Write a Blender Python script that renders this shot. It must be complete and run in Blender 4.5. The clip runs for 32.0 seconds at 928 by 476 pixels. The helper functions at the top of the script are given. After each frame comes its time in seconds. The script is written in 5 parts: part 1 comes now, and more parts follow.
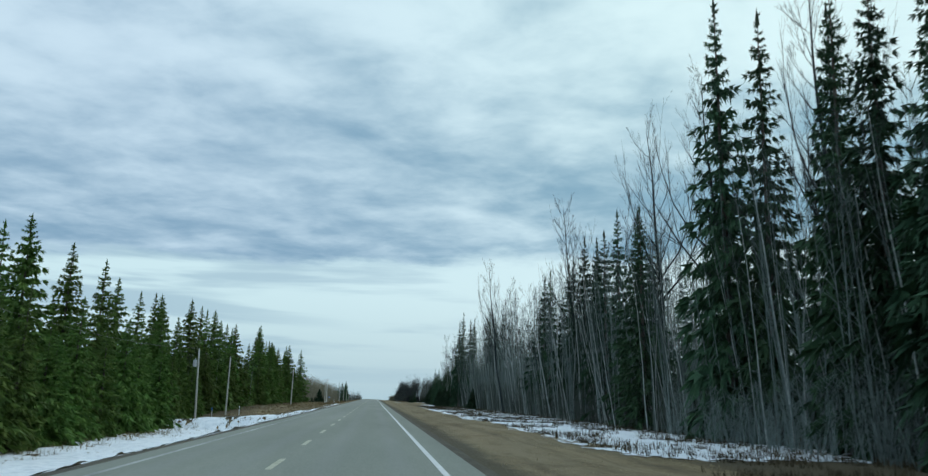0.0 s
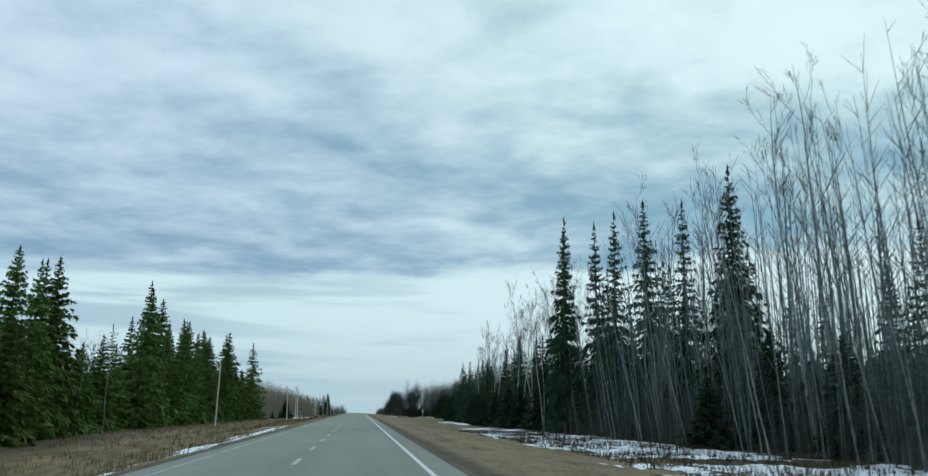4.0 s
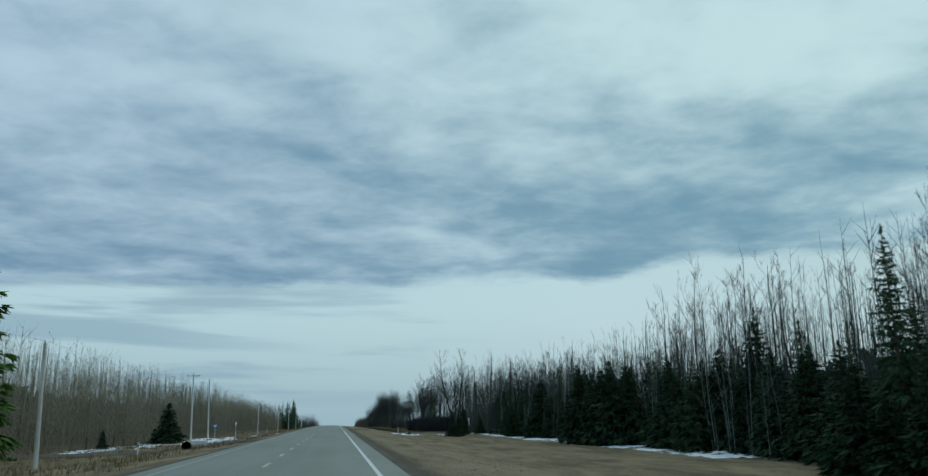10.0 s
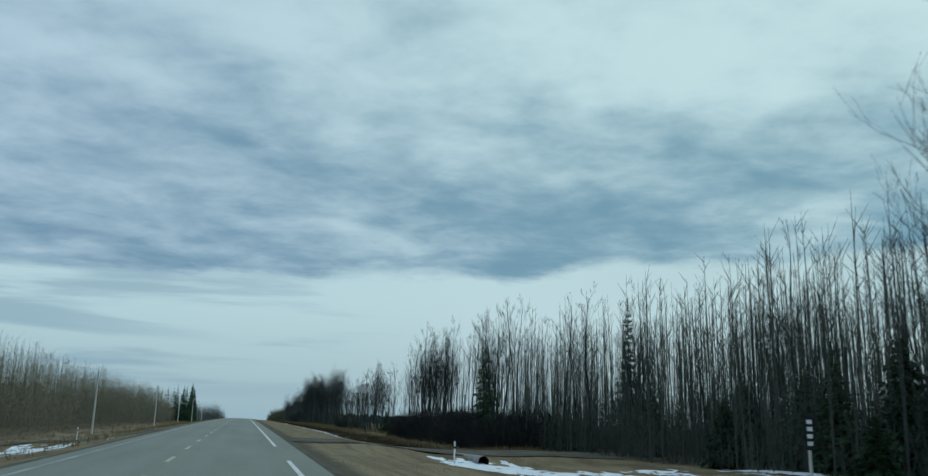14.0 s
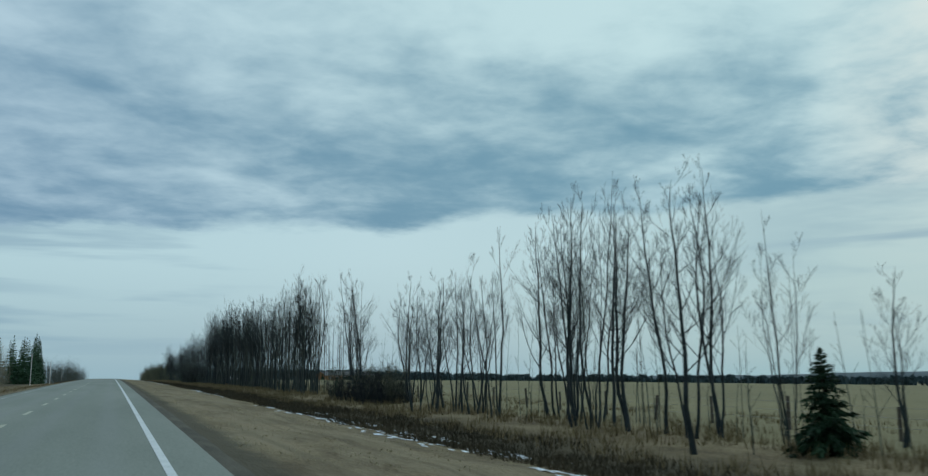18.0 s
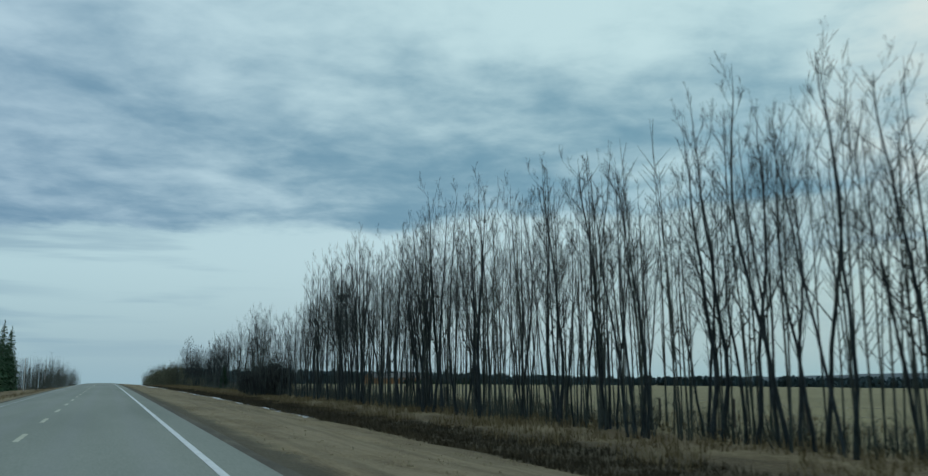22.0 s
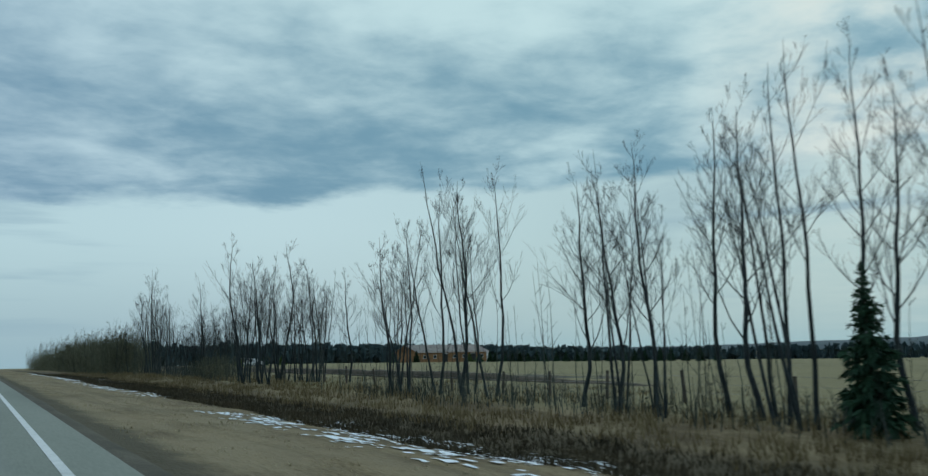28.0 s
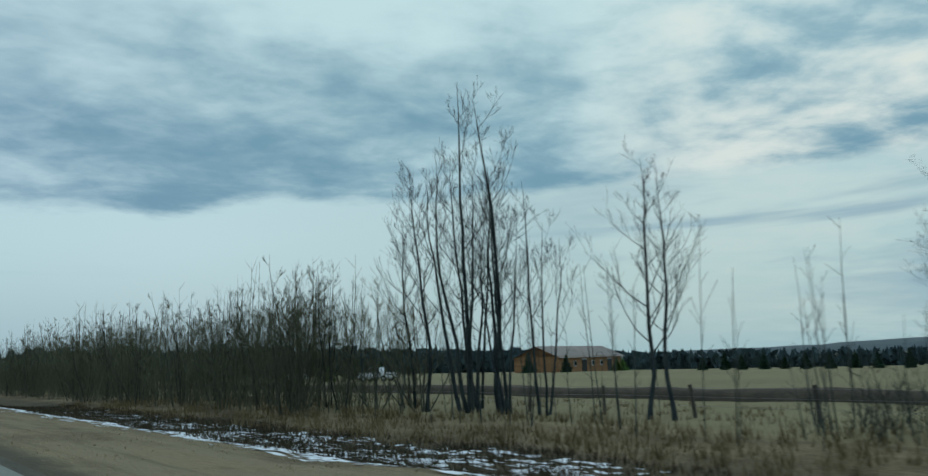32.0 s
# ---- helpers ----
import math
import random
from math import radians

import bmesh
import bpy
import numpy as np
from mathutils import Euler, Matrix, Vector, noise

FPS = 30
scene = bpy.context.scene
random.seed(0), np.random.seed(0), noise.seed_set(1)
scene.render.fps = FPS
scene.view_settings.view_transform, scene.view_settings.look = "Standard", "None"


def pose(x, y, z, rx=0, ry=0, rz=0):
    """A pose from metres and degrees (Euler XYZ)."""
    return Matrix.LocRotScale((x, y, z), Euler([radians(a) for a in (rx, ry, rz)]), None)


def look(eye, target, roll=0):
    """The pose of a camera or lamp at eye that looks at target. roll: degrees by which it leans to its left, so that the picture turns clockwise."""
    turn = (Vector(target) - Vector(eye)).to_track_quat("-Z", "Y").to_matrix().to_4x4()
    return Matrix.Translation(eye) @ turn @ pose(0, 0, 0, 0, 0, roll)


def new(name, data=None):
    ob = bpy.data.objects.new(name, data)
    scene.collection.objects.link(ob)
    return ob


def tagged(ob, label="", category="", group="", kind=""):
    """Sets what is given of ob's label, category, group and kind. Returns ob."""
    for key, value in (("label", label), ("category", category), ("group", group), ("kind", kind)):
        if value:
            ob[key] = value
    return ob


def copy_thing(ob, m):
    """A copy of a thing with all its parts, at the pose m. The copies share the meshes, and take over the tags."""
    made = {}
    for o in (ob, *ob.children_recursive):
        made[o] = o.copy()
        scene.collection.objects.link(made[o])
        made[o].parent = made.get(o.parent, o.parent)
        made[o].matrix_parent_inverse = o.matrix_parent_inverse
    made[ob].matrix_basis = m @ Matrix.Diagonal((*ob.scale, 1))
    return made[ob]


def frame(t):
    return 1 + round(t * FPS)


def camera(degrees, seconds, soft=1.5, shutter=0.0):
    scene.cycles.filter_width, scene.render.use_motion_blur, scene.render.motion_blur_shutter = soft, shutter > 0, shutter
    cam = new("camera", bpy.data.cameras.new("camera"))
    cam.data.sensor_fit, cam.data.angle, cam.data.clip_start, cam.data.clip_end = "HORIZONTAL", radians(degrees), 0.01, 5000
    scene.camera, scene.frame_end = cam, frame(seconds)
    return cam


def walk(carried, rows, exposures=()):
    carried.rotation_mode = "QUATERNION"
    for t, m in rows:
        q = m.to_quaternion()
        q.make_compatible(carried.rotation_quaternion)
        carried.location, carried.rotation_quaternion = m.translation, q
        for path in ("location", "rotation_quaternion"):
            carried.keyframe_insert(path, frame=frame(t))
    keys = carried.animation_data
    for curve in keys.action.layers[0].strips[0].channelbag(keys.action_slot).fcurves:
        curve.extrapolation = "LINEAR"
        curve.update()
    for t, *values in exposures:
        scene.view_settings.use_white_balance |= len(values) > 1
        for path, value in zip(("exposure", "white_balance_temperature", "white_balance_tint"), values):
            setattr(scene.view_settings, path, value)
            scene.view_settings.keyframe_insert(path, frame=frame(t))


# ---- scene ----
# ---------------------------------------------------------------- camera
SPEED, EYE = 27.0, 1.53


def grade(y):
    """Height of the road's crown along its length: a steady climb that eases over a long crest, level far off."""
    k = min(max(y - 430.0, 0.0), 700.0)
    return 0.018 * min(y, 1130.0) - 1.3e-5 * k * k


cam = camera(58.0, 32.0, soft=1.35, shutter=0.12)
# seconds, heading, pitch, roll, drift across the lane
PATH = [
    (0, -6.07, 11.91, -1.47, -0.11), (0.5, -6.33, 11.86, -1.56, -0.13), (1, -6.52, 11.96, -1.6, -0.19),
    (1.5, -6.73, 12.16, -1.67, -0.27), (2, -6.82, 12.32, -1.54, -0.33), (2.5, -6.93, 12.53, -1.28, -0.41),
    (3, -7.0, 12.62, -0.95, -0.46), (3.5, -6.96, 12.62, -0.56, -0.44), (5.5, -7.12, 13.02, -0.96, -0.25),
    (6, -7.22, 13.05, -0.81, -0.1), (6.5, -7.29, 13.09, -0.68, 0.05), (7, -7.19, 13.14, -0.55, 0.19),
    (7.5, -7.09, 13.17, -0.41, 0.31), (8, -7.01, 13.19, -0.22, 0.39), (8.5, -6.98, 13.12, 0.02, 0.39),
    (9, -7.17, 13.09, 0.2, 0.32), (9.5, -7.66, 13.05, 0.39, 0.22), (10, -8.55, 13.27, 0.39, 0.14),
    (10.5, -8.77, 13.23, 0.26, -0.03), (11, -9.12, 13.3, 0.21, -0.12), (11.5, -9.46, 13.21, 0.05, -0.15),
    (12, -10.29, 13.05, -0.11, -0.16), (12.5, -11.37, 13.05, -0.31, -0.15), (13, -12.08, 13.09, -0.63, -0.16),
    (13.5, -13.26, 13.13, -0.93, -0.14), (15.5, -17.9, 12.22, -1.07, 0.27), (16, -19.22, 11.57, -0.56, 0.4),
    (16.5, -20.47, 10.9, -0.02, 0.5), (17, -21.47, 10.37, 0.39, 0.58), (17.5, -22.32, 9.95, 0.54, 0.6),
    (18, -22.58, 9.77, 0.55, 0.55), (18.5, -22.63, 9.86, 0.6, 0.49), (19, -22.5, 9.82, 0.57, 0.4),
    (19.5, -22.57, 10.04, 0.37, 0.2), (20, -22.47, 10.14, 0.2, 0.02), (20.5, -22.57, 9.97, 0.25, -0.04),
    (21, -22.43, 9.86, 0.38, -0.09), (21.5, -22.71, 9.88, 0.52, -0.21), (22, -22.86, 9.87, 0.61, -0.33),
    (22.5, -22.86, 9.87, 0.61, -0.35), (23, -22.75, 9.79, 0.6, -0.36), (23.5, -23.2, 9.78, 0.68, -0.42),
    (24, -23.48, 9.8, 0.81, -0.46), (24.5, -23.69, 9.62, 1.01, -0.36), (25, -24.16, 9.43, 1.2, -0.2),
    (25.5, -24.89, 9.89, 1.34, -0.03), (27.5, -28.09, 8.21, 1.26, 0.32), (28, -30.25, 8.0, 1.59, 0.27),
    (28.5, -32.33, 7.1, 1.95, 0.37), (29, -33.9, 7.01, 2.22, 0.24), (29.5, -35.33, 6.74, 2.31, 0.13),
    (30, -36.0, 6.94, 2.41, 0.01), (30.5, -36.28, 7.23, 2.43, -0.08), (31, -36.44, 7.77, 2.39, -0.17),
    (31.5, -36.87, 8.2, 2.23, -0.25), (32, -37.37, 8.49, 2.05, -0.32),
]
walk(cam, [(t, pose(x, SPEED * t, grade(SPEED * t) + EYE, 90 + pitch, roll, yaw)) for t, yaw, pitch, roll, x in PATH],
     [(0, 0.28, 6750, 14), (8.9, 0.28, 6750, 14), (9.8, -0.1, 6500, 10), (32, -0.1, 6500, 10)])

# ---------------------------------------------------------------- sky and sun
def node(tree, kind, at=()):
    n = tree.nodes.new(kind)
    for slot, value in at:
        if isinstance(value, bpy.types.NodeSocket):
            tree.links.new(value, n.inputs[slot])
        else:
            n.inputs[slot].default_value = value
    return n


def calc(tree, op, a, b=0.0, c=0.0, clamp=False):
    n = node(tree, "ShaderNodeMath", ((0, a), (1, b), (2, c)))
    n.operation, n.use_clamp = op, clamp
    return n.outputs[0]


def step(tree, a, b, v):
    n = node(tree, "ShaderNodeMapRange", ((0, v),))
    n.interpolation_type = "SMOOTHSTEP"
    # a falling step is a rising one turned over
    low, high, start, end = (a, b, 0.0, 1.0) if a < b else (b, a, 1.0, 0.0)
    for slot, value in ((1, low), (2, high), (3, start), (4, end)):
        n.inputs[slot].default_value = value
    return n.outputs[0]


def blend(tree, fac, a, b, mode="MIX"):
    n = tree.nodes.new("ShaderNodeMix")
    n.data_type, n.blend_type = "RGBA", mode
    for slot, value in ((0, fac), (6, a), (7, b)):
        if isinstance(value, bpy.types.NodeSocket):
            tree.links.new(value, n.inputs[slot])
        else:
            n.inputs[slot].default_value = value
    return n.outputs[2]


def grain(tree, vec, scale, detail=4.0, rough=0.55, distortion=0.0):
    return node(tree, "ShaderNodeTexNoise", (("Vector", vec), ("Scale", scale), ("Detail", detail),
                                             ("Roughness", rough), ("Distortion", distortion))).outputs["Fac"]


SUN_AZIMUTH, SUN_HEIGHT = 52.0, 36.0

world = bpy.data.worlds.new("overcast_sky")
scene.world = world
world.use_nodes = True
wt = world.node_tree
wt.nodes.clear()
ray = node(wt, "ShaderNodeTexCoord").outputs["Generated"]
axes = node(wt, "ShaderNodeSeparateXYZ", ((0, ray),))
east, north, up = axes.outputs
height = calc(wt, "MAXIMUM", up, 0.0)
# cloud base as a level sheet, seen in perspective
thin = calc(wt, "ADD", height, 0.10)
sheet = node(wt, "ShaderNodeCombineXYZ", ((0, calc(wt, "DIVIDE", east, thin)), (1, calc(wt, "DIVIDE", north, thin)),
                                          (2, 0.37))).outputs[0]
bank = node(wt, "ShaderNodeMapping", (("Vector", sheet), ("Rotation", (0, 0, radians(24))), ("Scale", (1.05, 1.15, 1.0)))).outputs[0]
big = grain(wt, bank, 0.8, 3.0, 0.5, 0.3)
mid = grain(wt, bank, 2.4, 5.0, 0.52, 0.35)
fine = grain(wt, bank, 6.5, 4.0, 0.55, 0.2)
swell = calc(wt, "ADD", calc(wt, "MULTIPLY", big, 0.44), calc(wt, "ADD", calc(wt, "MULTIPLY", mid, 0.37), calc(wt, "MULTIPLY", fine, 0.19)))
glow = calc(wt, "ADD", calc(wt, "MULTIPLY", east, 0.62), calc(wt, "ADD", calc(wt, "MULTIPLY", north, 0.45), calc(wt, "MULTIPLY", up, 0.62)))
side = step(wt, 0.42, 1.0, glow)
# the deck ends along a ragged edge about ten degrees up
ragged = calc(wt, "MULTIPLY_ADD", grain(wt, sheet, 1.6, 5.0, 0.6), 0.060, -0.030)
edge = calc(wt, "ADD", calc(wt, "MULTIPLY_ADD", east, 0.040, 0.166), ragged)
deck = step(wt, 0.0, 0.018, calc(wt, "SUBTRACT", up, edge))
lift = step(wt, 0.17, 0.42, up)
tone = calc(wt, "ADD", swell, calc(wt, "MULTIPLY_ADD", lift, 0.13, calc(wt, "MULTIPLY_ADD", side, 0.08, calc(wt, "MULTIPLY_ADD", step(wt, 0.1, -0.35, east), 0.10, -0.10))))
shade = step(wt, 0.36, 0.68, tone)
dark = blend(wt, side, (0.173, 0.315, 0.445, 1), (0.187, 0.365, 0.465, 1))
light = blend(wt, side, (0.458, 0.63, 0.745, 1), (0.575, 0.79, 0.82, 1))
cloud = blend(wt, shade, dark, light)
# the hidden sun whitens the thin cloud before it
veil = calc(wt, "ADD", calc(wt, "MULTIPLY", east, 0.883), calc(wt, "ADD", calc(wt, "MULTIPLY", north, 0.375), calc(wt, "MULTIPLY", up, 0.28)))
veil = calc(wt, "MULTIPLY", step(wt, 0.92, 1.0, veil), step(wt, 0.40, 0.60, swell))
cloud = blend(wt, veil, cloud, (0.76, 0.83, 0.78, 1))
# paler air below the deck, with thin streaks and a few low dark clouds
low = node(wt, "ShaderNodeMapping", (("Vector", ray), ("Scale", (2.2, 2.2, 26.0)))).outputs[0]
streak = step(wt, 0.54, 0.70, grain(wt, low, 1.5, 4.0, 0.5, 0.2))
banks = node(wt, "ShaderNodeMapping", (("Vector", ray), ("Location", (0.3, 0.0, 0.6)), ("Scale", (1.3, 1.3, 15.0)))).outputs[0]
banks = calc(wt, "MULTIPLY", step(wt, 0.50, 0.62, grain(wt, banks, 1.3, 5.0, 0.55, 0.3)), step(wt, 0.05, 0.10, up))
streak = calc(wt, "MULTIPLY", streak, calc(wt, "MULTIPLY", step(wt, 0.02, 0.06, up), step(wt, 0.35, -0.15, east)))
streak = calc(wt, "MAXIMUM", streak, calc(wt, "MULTIPLY", banks, calc(wt, "MAXIMUM", step(wt, 0.05, -0.25, east), calc(wt, "MULTIPLY", step(wt, 0.50, 0.75, east), 0.9))))
nishita = node(wt, "ShaderNodeTexSky")
nishita.sky_type, nishita.sun_disc = "NISHITA", False
nishita.sun_elevation, nishita.sun_rotation = radians(SUN_HEIGHT), radians(SUN_AZIMUTH)
nishita.air_density, nishita.dust_density = 1.5, 3.0
sky = node(wt, "ShaderNodeVectorMath", ((0, nishita.outputs[0]), (1, (0.1, 0.1, 0.1))))
sky.operation = "MULTIPLY"
sky = sky.outputs[0]
haze = blend(wt, step(wt, 0.0, 0.16, up), (0.347, 0.54, 0.635, 1), (0.49, 0.71, 0.785, 1))
haze = blend(wt, step(wt, 0.25, 0.75, east), haze, (0.31, 0.545, 0.625, 1))
clear = blend(wt, 0.12, haze, sky)
clear = blend(wt, calc(wt, "MULTIPLY", veil, 0.3), clear, (0.74, 0.82, 0.76, 1))
# a low grey bank towards the sun, with a bright gap over it
gap = node(wt, "ShaderNodeMapping", (("Vector", ray), ("Scale", (1.1, 1.1, 6.5)))).outputs[0]
gap = calc(wt, "MULTIPLY", step(wt, 0.42, 0.58, grain(wt, gap, 1.6, 5.0, 0.6, 0.4)), step(wt, 0.55, 0.82, east))
clear = blend(wt, calc(wt, "MULTIPLY", gap, 0.75), clear, (0.29, 0.45, 0.53, 1))
clear = blend(wt, calc(wt, "MULTIPLY", streak, 0.62), clear, (0.24, 0.39, 0.50, 1))
view = blend(wt, deck, clear, cloud)
# an overcast sky grows brighter overhead
zenith = calc(wt, "MULTIPLY_ADD", step(wt, 0.46, 0.95, up), 0.35, 1.0)
node(wt, "ShaderNodeOutputWorld", ((0, node(wt, "ShaderNodeBackground", ((0, view), (1, zenith))).outputs[0]),))

sun = new("sun", bpy.data.lights.new("sun", "SUN"))
sun.data.energy, sun.data.angle, sun.data.color = 0.5, radians(25), (1.0, 0.95, 0.87)
a, e = radians(SUN_AZIMUTH), radians(SUN_HEIGHT)
sun.matrix_world = look((0, 0, 80), (-math.sin(a) * math.cos(e), -math.cos(a) * math.cos(e), 80 - math.sin(e)))

# ---------------------------------------------------------------- materials
def material(name, tones, scale=1.0, roughness=0.85, bump=0.0, fine=18.0, stretch=(1, 1, 1), vary=0.0, space="Object",
             specular=0.3, bump_size=0.02, sharp=0.32):
    """Tones from dark to light, mixed by noise at two scales; vary: brightness change from object to object."""
    m = bpy.data.materials.new(name)
    m.use_nodes = True
    t = m.node_tree
    t.nodes.clear()
    if space == "World":
        at = node(t, "ShaderNodeNewGeometry").outputs["Position"]
    else:
        at = node(t, "ShaderNodeTexCoord").outputs["Object"]
    at = node(t, "ShaderNodeMapping", (("Vector", at), ("Scale", stretch))).outputs[0]
    coarse, small = grain(t, at, scale, 4.0, 0.6), grain(t, at, scale * fine, 3.0, 0.65)
    mixed = calc(t, "ADD", calc(t, "MULTIPLY", coarse, 0.6), calc(t, "MULTIPLY", small, 0.4))
    ramp = node(t, "ShaderNodeValToRGB", ((0, mixed),))
    els = ramp.color_ramp.elements
    for i, c in enumerate(tones):
        p = 0.5 - sharp / 2 + sharp * i / max(len(tones) - 1, 1)
        el = els[i] if i < 2 else els.new(p)
        el.position, el.color = p, (*c, 1)
    colour = ramp.outputs[0]
    if vary:
        each = node(t, "ShaderNodeObjectInfo").outputs["Random"]
        colour = node(t, "ShaderNodeHueSaturation", (("Value", calc(t, "MULTIPLY_ADD", each, 2 * vary, 1 - vary)),
                                                     ("Hue", calc(t, "MULTIPLY_ADD", each, 0.04, 0.48)), ("Color", colour))).outputs[0]
    bsdf = node(t, "ShaderNodeBsdfPrincipled", (("Base Color", colour), ("Roughness", roughness), ("Specular IOR Level", specular)))
    if bump:
        b = node(t, "ShaderNodeBump", (("Strength", bump), ("Distance", bump_size), ("Height", small)))
        t.links.new(b.outputs[0], bsdf.inputs["Normal"])
    node(t, "ShaderNodeOutputMaterial", ((0, bsdf.outputs[0]),))
    return m


def mixed_by(m, mask_of, other):
    """Lays a second colour over a material where mask_of(tree, position) is one."""
    t = m.node_tree
    bsdf = next(n for n in t.nodes if n.bl_idname == "ShaderNodeBsdfPrincipled")
    base = bsdf.inputs["Base Color"].links[0].from_socket
    at = node(t, "ShaderNodeNewGeometry").outputs["Position"]
    t.links.new(blend(t, mask_of(t, at), base, (*other, 1)), bsdf.inputs["Base Color"])
    return m


ASPHALT = material("worn_asphalt", ((0.138, 0.154, 0.130), (0.174, 0.191, 0.162), (0.210, 0.226, 0.194)), 0.35, 0.82, 0.25, 60, (1, 0.12, 1), space="World", specular=0.35, bump_size=0.008)


def tyre_tracks(t, at):
    x = node(t, "ShaderNodeSeparateXYZ", ((0, at),)).outputs[0]
    out = 0.0
    for c in (0.55, -1.15, -3.0, -4.6):
        d = calc(t, "ABSOLUTE", calc(t, "SUBTRACT", x, c))
        out = calc(t, "ADD", out, step(t, 0.5, 0.05, d))
    return calc(t, "MULTIPLY", out, calc(t, "MULTIPLY", grain(t, at, 0.15, 2.0), 0.5))


mixed_by(ASPHALT, tyre_tracks, (0.205, 0.216, 0.208))
GRAVEL = material("shoulder_gravel", ((0.036, 0.034, 0.025), (0.066, 0.060, 0.044), (0.112, 0.100, 0.074)), 0.9, 0.95, 0.6, 25, (1, 0.5, 1), space="World", bump_size=0.03)
WHITE_LINE = material("white_road_paint", ((0.425, 0.442, 0.442), (0.561, 0.578, 0.578), (0.629, 0.637, 0.637)), 2.0, 0.6, 0.15, 20, space="World")
YELLOW_LINE = material("yellow_road_paint", ((0.25, 0.25, 0.19), (0.36, 0.355, 0.265), (0.47, 0.465, 0.37)), 3.0, 0.6, 0.15, 20, space="World")
SNOW = material("old_snow", ((0.52, 0.58, 0.64), (0.74, 0.79, 0.84), (0.84, 0.87, 0.90)), 1.5, 0.55, 0.7, 8, space="World", bump_size=0.08)
DRY_GRASS = material("dry_grass", ((0.085, 0.062, 0.029), (0.165, 0.124, 0.060), (0.25, 0.195, 0.105)), 0.4, 0.95, 0.0, 12, space="World")
VERGE_GRASS = material("short_verge_grass", ((0.24, 0.195, 0.115), (0.34, 0.285, 0.175), (0.42, 0.36, 0.235)), 0.4, 0.95, 0.0, 12, space="World")
DARK_GRASS = material("dark_dead_grass", ((0.022, 0.019, 0.010), (0.050, 0.039, 0.021), (0.098, 0.071, 0.036)), 0.4, 0.95, 0.0, 12, space="World")
EARTH = material("dark_turned_earth", ((0.035, 0.028, 0.02), (0.06, 0.047, 0.033), (0.09, 0.07, 0.05)), 0.8, 0.95, 0.7, 12, space="World", bump_size=0.1)
# spruce green, lifted and blued: a thin haze is mixed into the colour
NEEDLES = material("spruce_needles", ((0.014, 0.040, 0.021), (0.030, 0.078, 0.036), (0.056, 0.118, 0.048)), 1.1, 0.75, 0.0, 9, vary=0.28)
# yellower, brighter copy for the left stand: warm light is put into the colour
NEEDLES_LIT = material("lit_spruce_needles", ((0.036, 0.078, 0.014), (0.076, 0.145, 0.026), (0.14, 0.218, 0.040)), 1.1, 0.75, 0.0, 9, vary=0.25)
# darker copy of the spruce needles: shade of the close stand is in its colour
NEEDLES_SHADED = material("shaded_spruce_needles", ((0.006, 0.022, 0.010), (0.012, 0.040, 0.016), (0.026, 0.064, 0.024)), 1.1, 0.8, 0.0, 9, vary=0.25)
SPRUCE_BARK = material("spruce_bark", ((0.05, 0.042, 0.036), (0.10, 0.085, 0.072), (0.15, 0.13, 0.11)), 2.0, 0.95, 0.5, 9, (1, 1, 0.3))
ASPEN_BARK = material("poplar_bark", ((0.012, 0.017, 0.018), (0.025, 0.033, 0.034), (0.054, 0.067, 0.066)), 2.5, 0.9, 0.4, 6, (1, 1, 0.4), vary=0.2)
BIRCH_BARK = material("pale_aspen_bark", ((0.130, 0.150, 0.144), (0.25, 0.28, 0.268), (0.38, 0.415, 0.395)), 2.5, 0.85, 0.4, 6, (1, 1, 1.6), vary=0.2)
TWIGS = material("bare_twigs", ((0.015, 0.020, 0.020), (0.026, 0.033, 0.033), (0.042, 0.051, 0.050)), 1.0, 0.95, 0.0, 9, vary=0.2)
BROWN_TWIGS = material("brown_twigs", ((0.125, 0.116, 0.080), (0.205, 0.190, 0.135), (0.30, 0.28, 0.20)), 0.12, 0.95, 0.0, 30, space="World")
GREY_TWIGS = material("grey_twigs", ((0.032, 0.039, 0.033), (0.056, 0.066, 0.056), (0.088, 0.100, 0.085)), 0.15, 0.95, 0.0, 30, space="World")
PALE_TWIGS = material("pale_twigs", ((0.066, 0.086, 0.082), (0.116, 0.148, 0.140), (0.19, 0.235, 0.22)), 0.15, 0.95, 0.0, 30, space="World")
# dark twigs taken near black: shade inside the dense growth is in the colour
BRUSH_SHADED = material("dark_brush_shaded", ((0.008, 0.011, 0.012), (0.016, 0.019, 0.020), (0.030, 0.032, 0.031)), 0.3, 0.95, 0.0, 20, space="World")
OLIVE_BARK = material("willow_bark", ((0.040, 0.042, 0.030), (0.072, 0.074, 0.052), (0.115, 0.115, 0.082)), 2.5, 0.9, 0.3, 6, (1, 1, 0.4), vary=0.2)
OLIVE_TWIGS = material("olive_twigs", ((0.060, 0.062, 0.038), (0.105, 0.106, 0.066), (0.165, 0.162, 0.105)), 0.15, 0.95, 0.0, 30, space="World")
WORN_LINE = material("worn_white_paint", ((0.15, 0.168, 0.156), (0.24, 0.258, 0.245), (0.40, 0.415, 0.40)), 1.2, 0.7, 0.15, 14, (1, 0.3, 1), space="World")
POLE_WOOD = material("weathered_pole_wood", ((0.36, 0.35, 0.32), (0.52, 0.51, 0.47), (0.64, 0.63, 0.59)), 1.5, 0.85, 0.4, 8, (1, 1, 0.12))
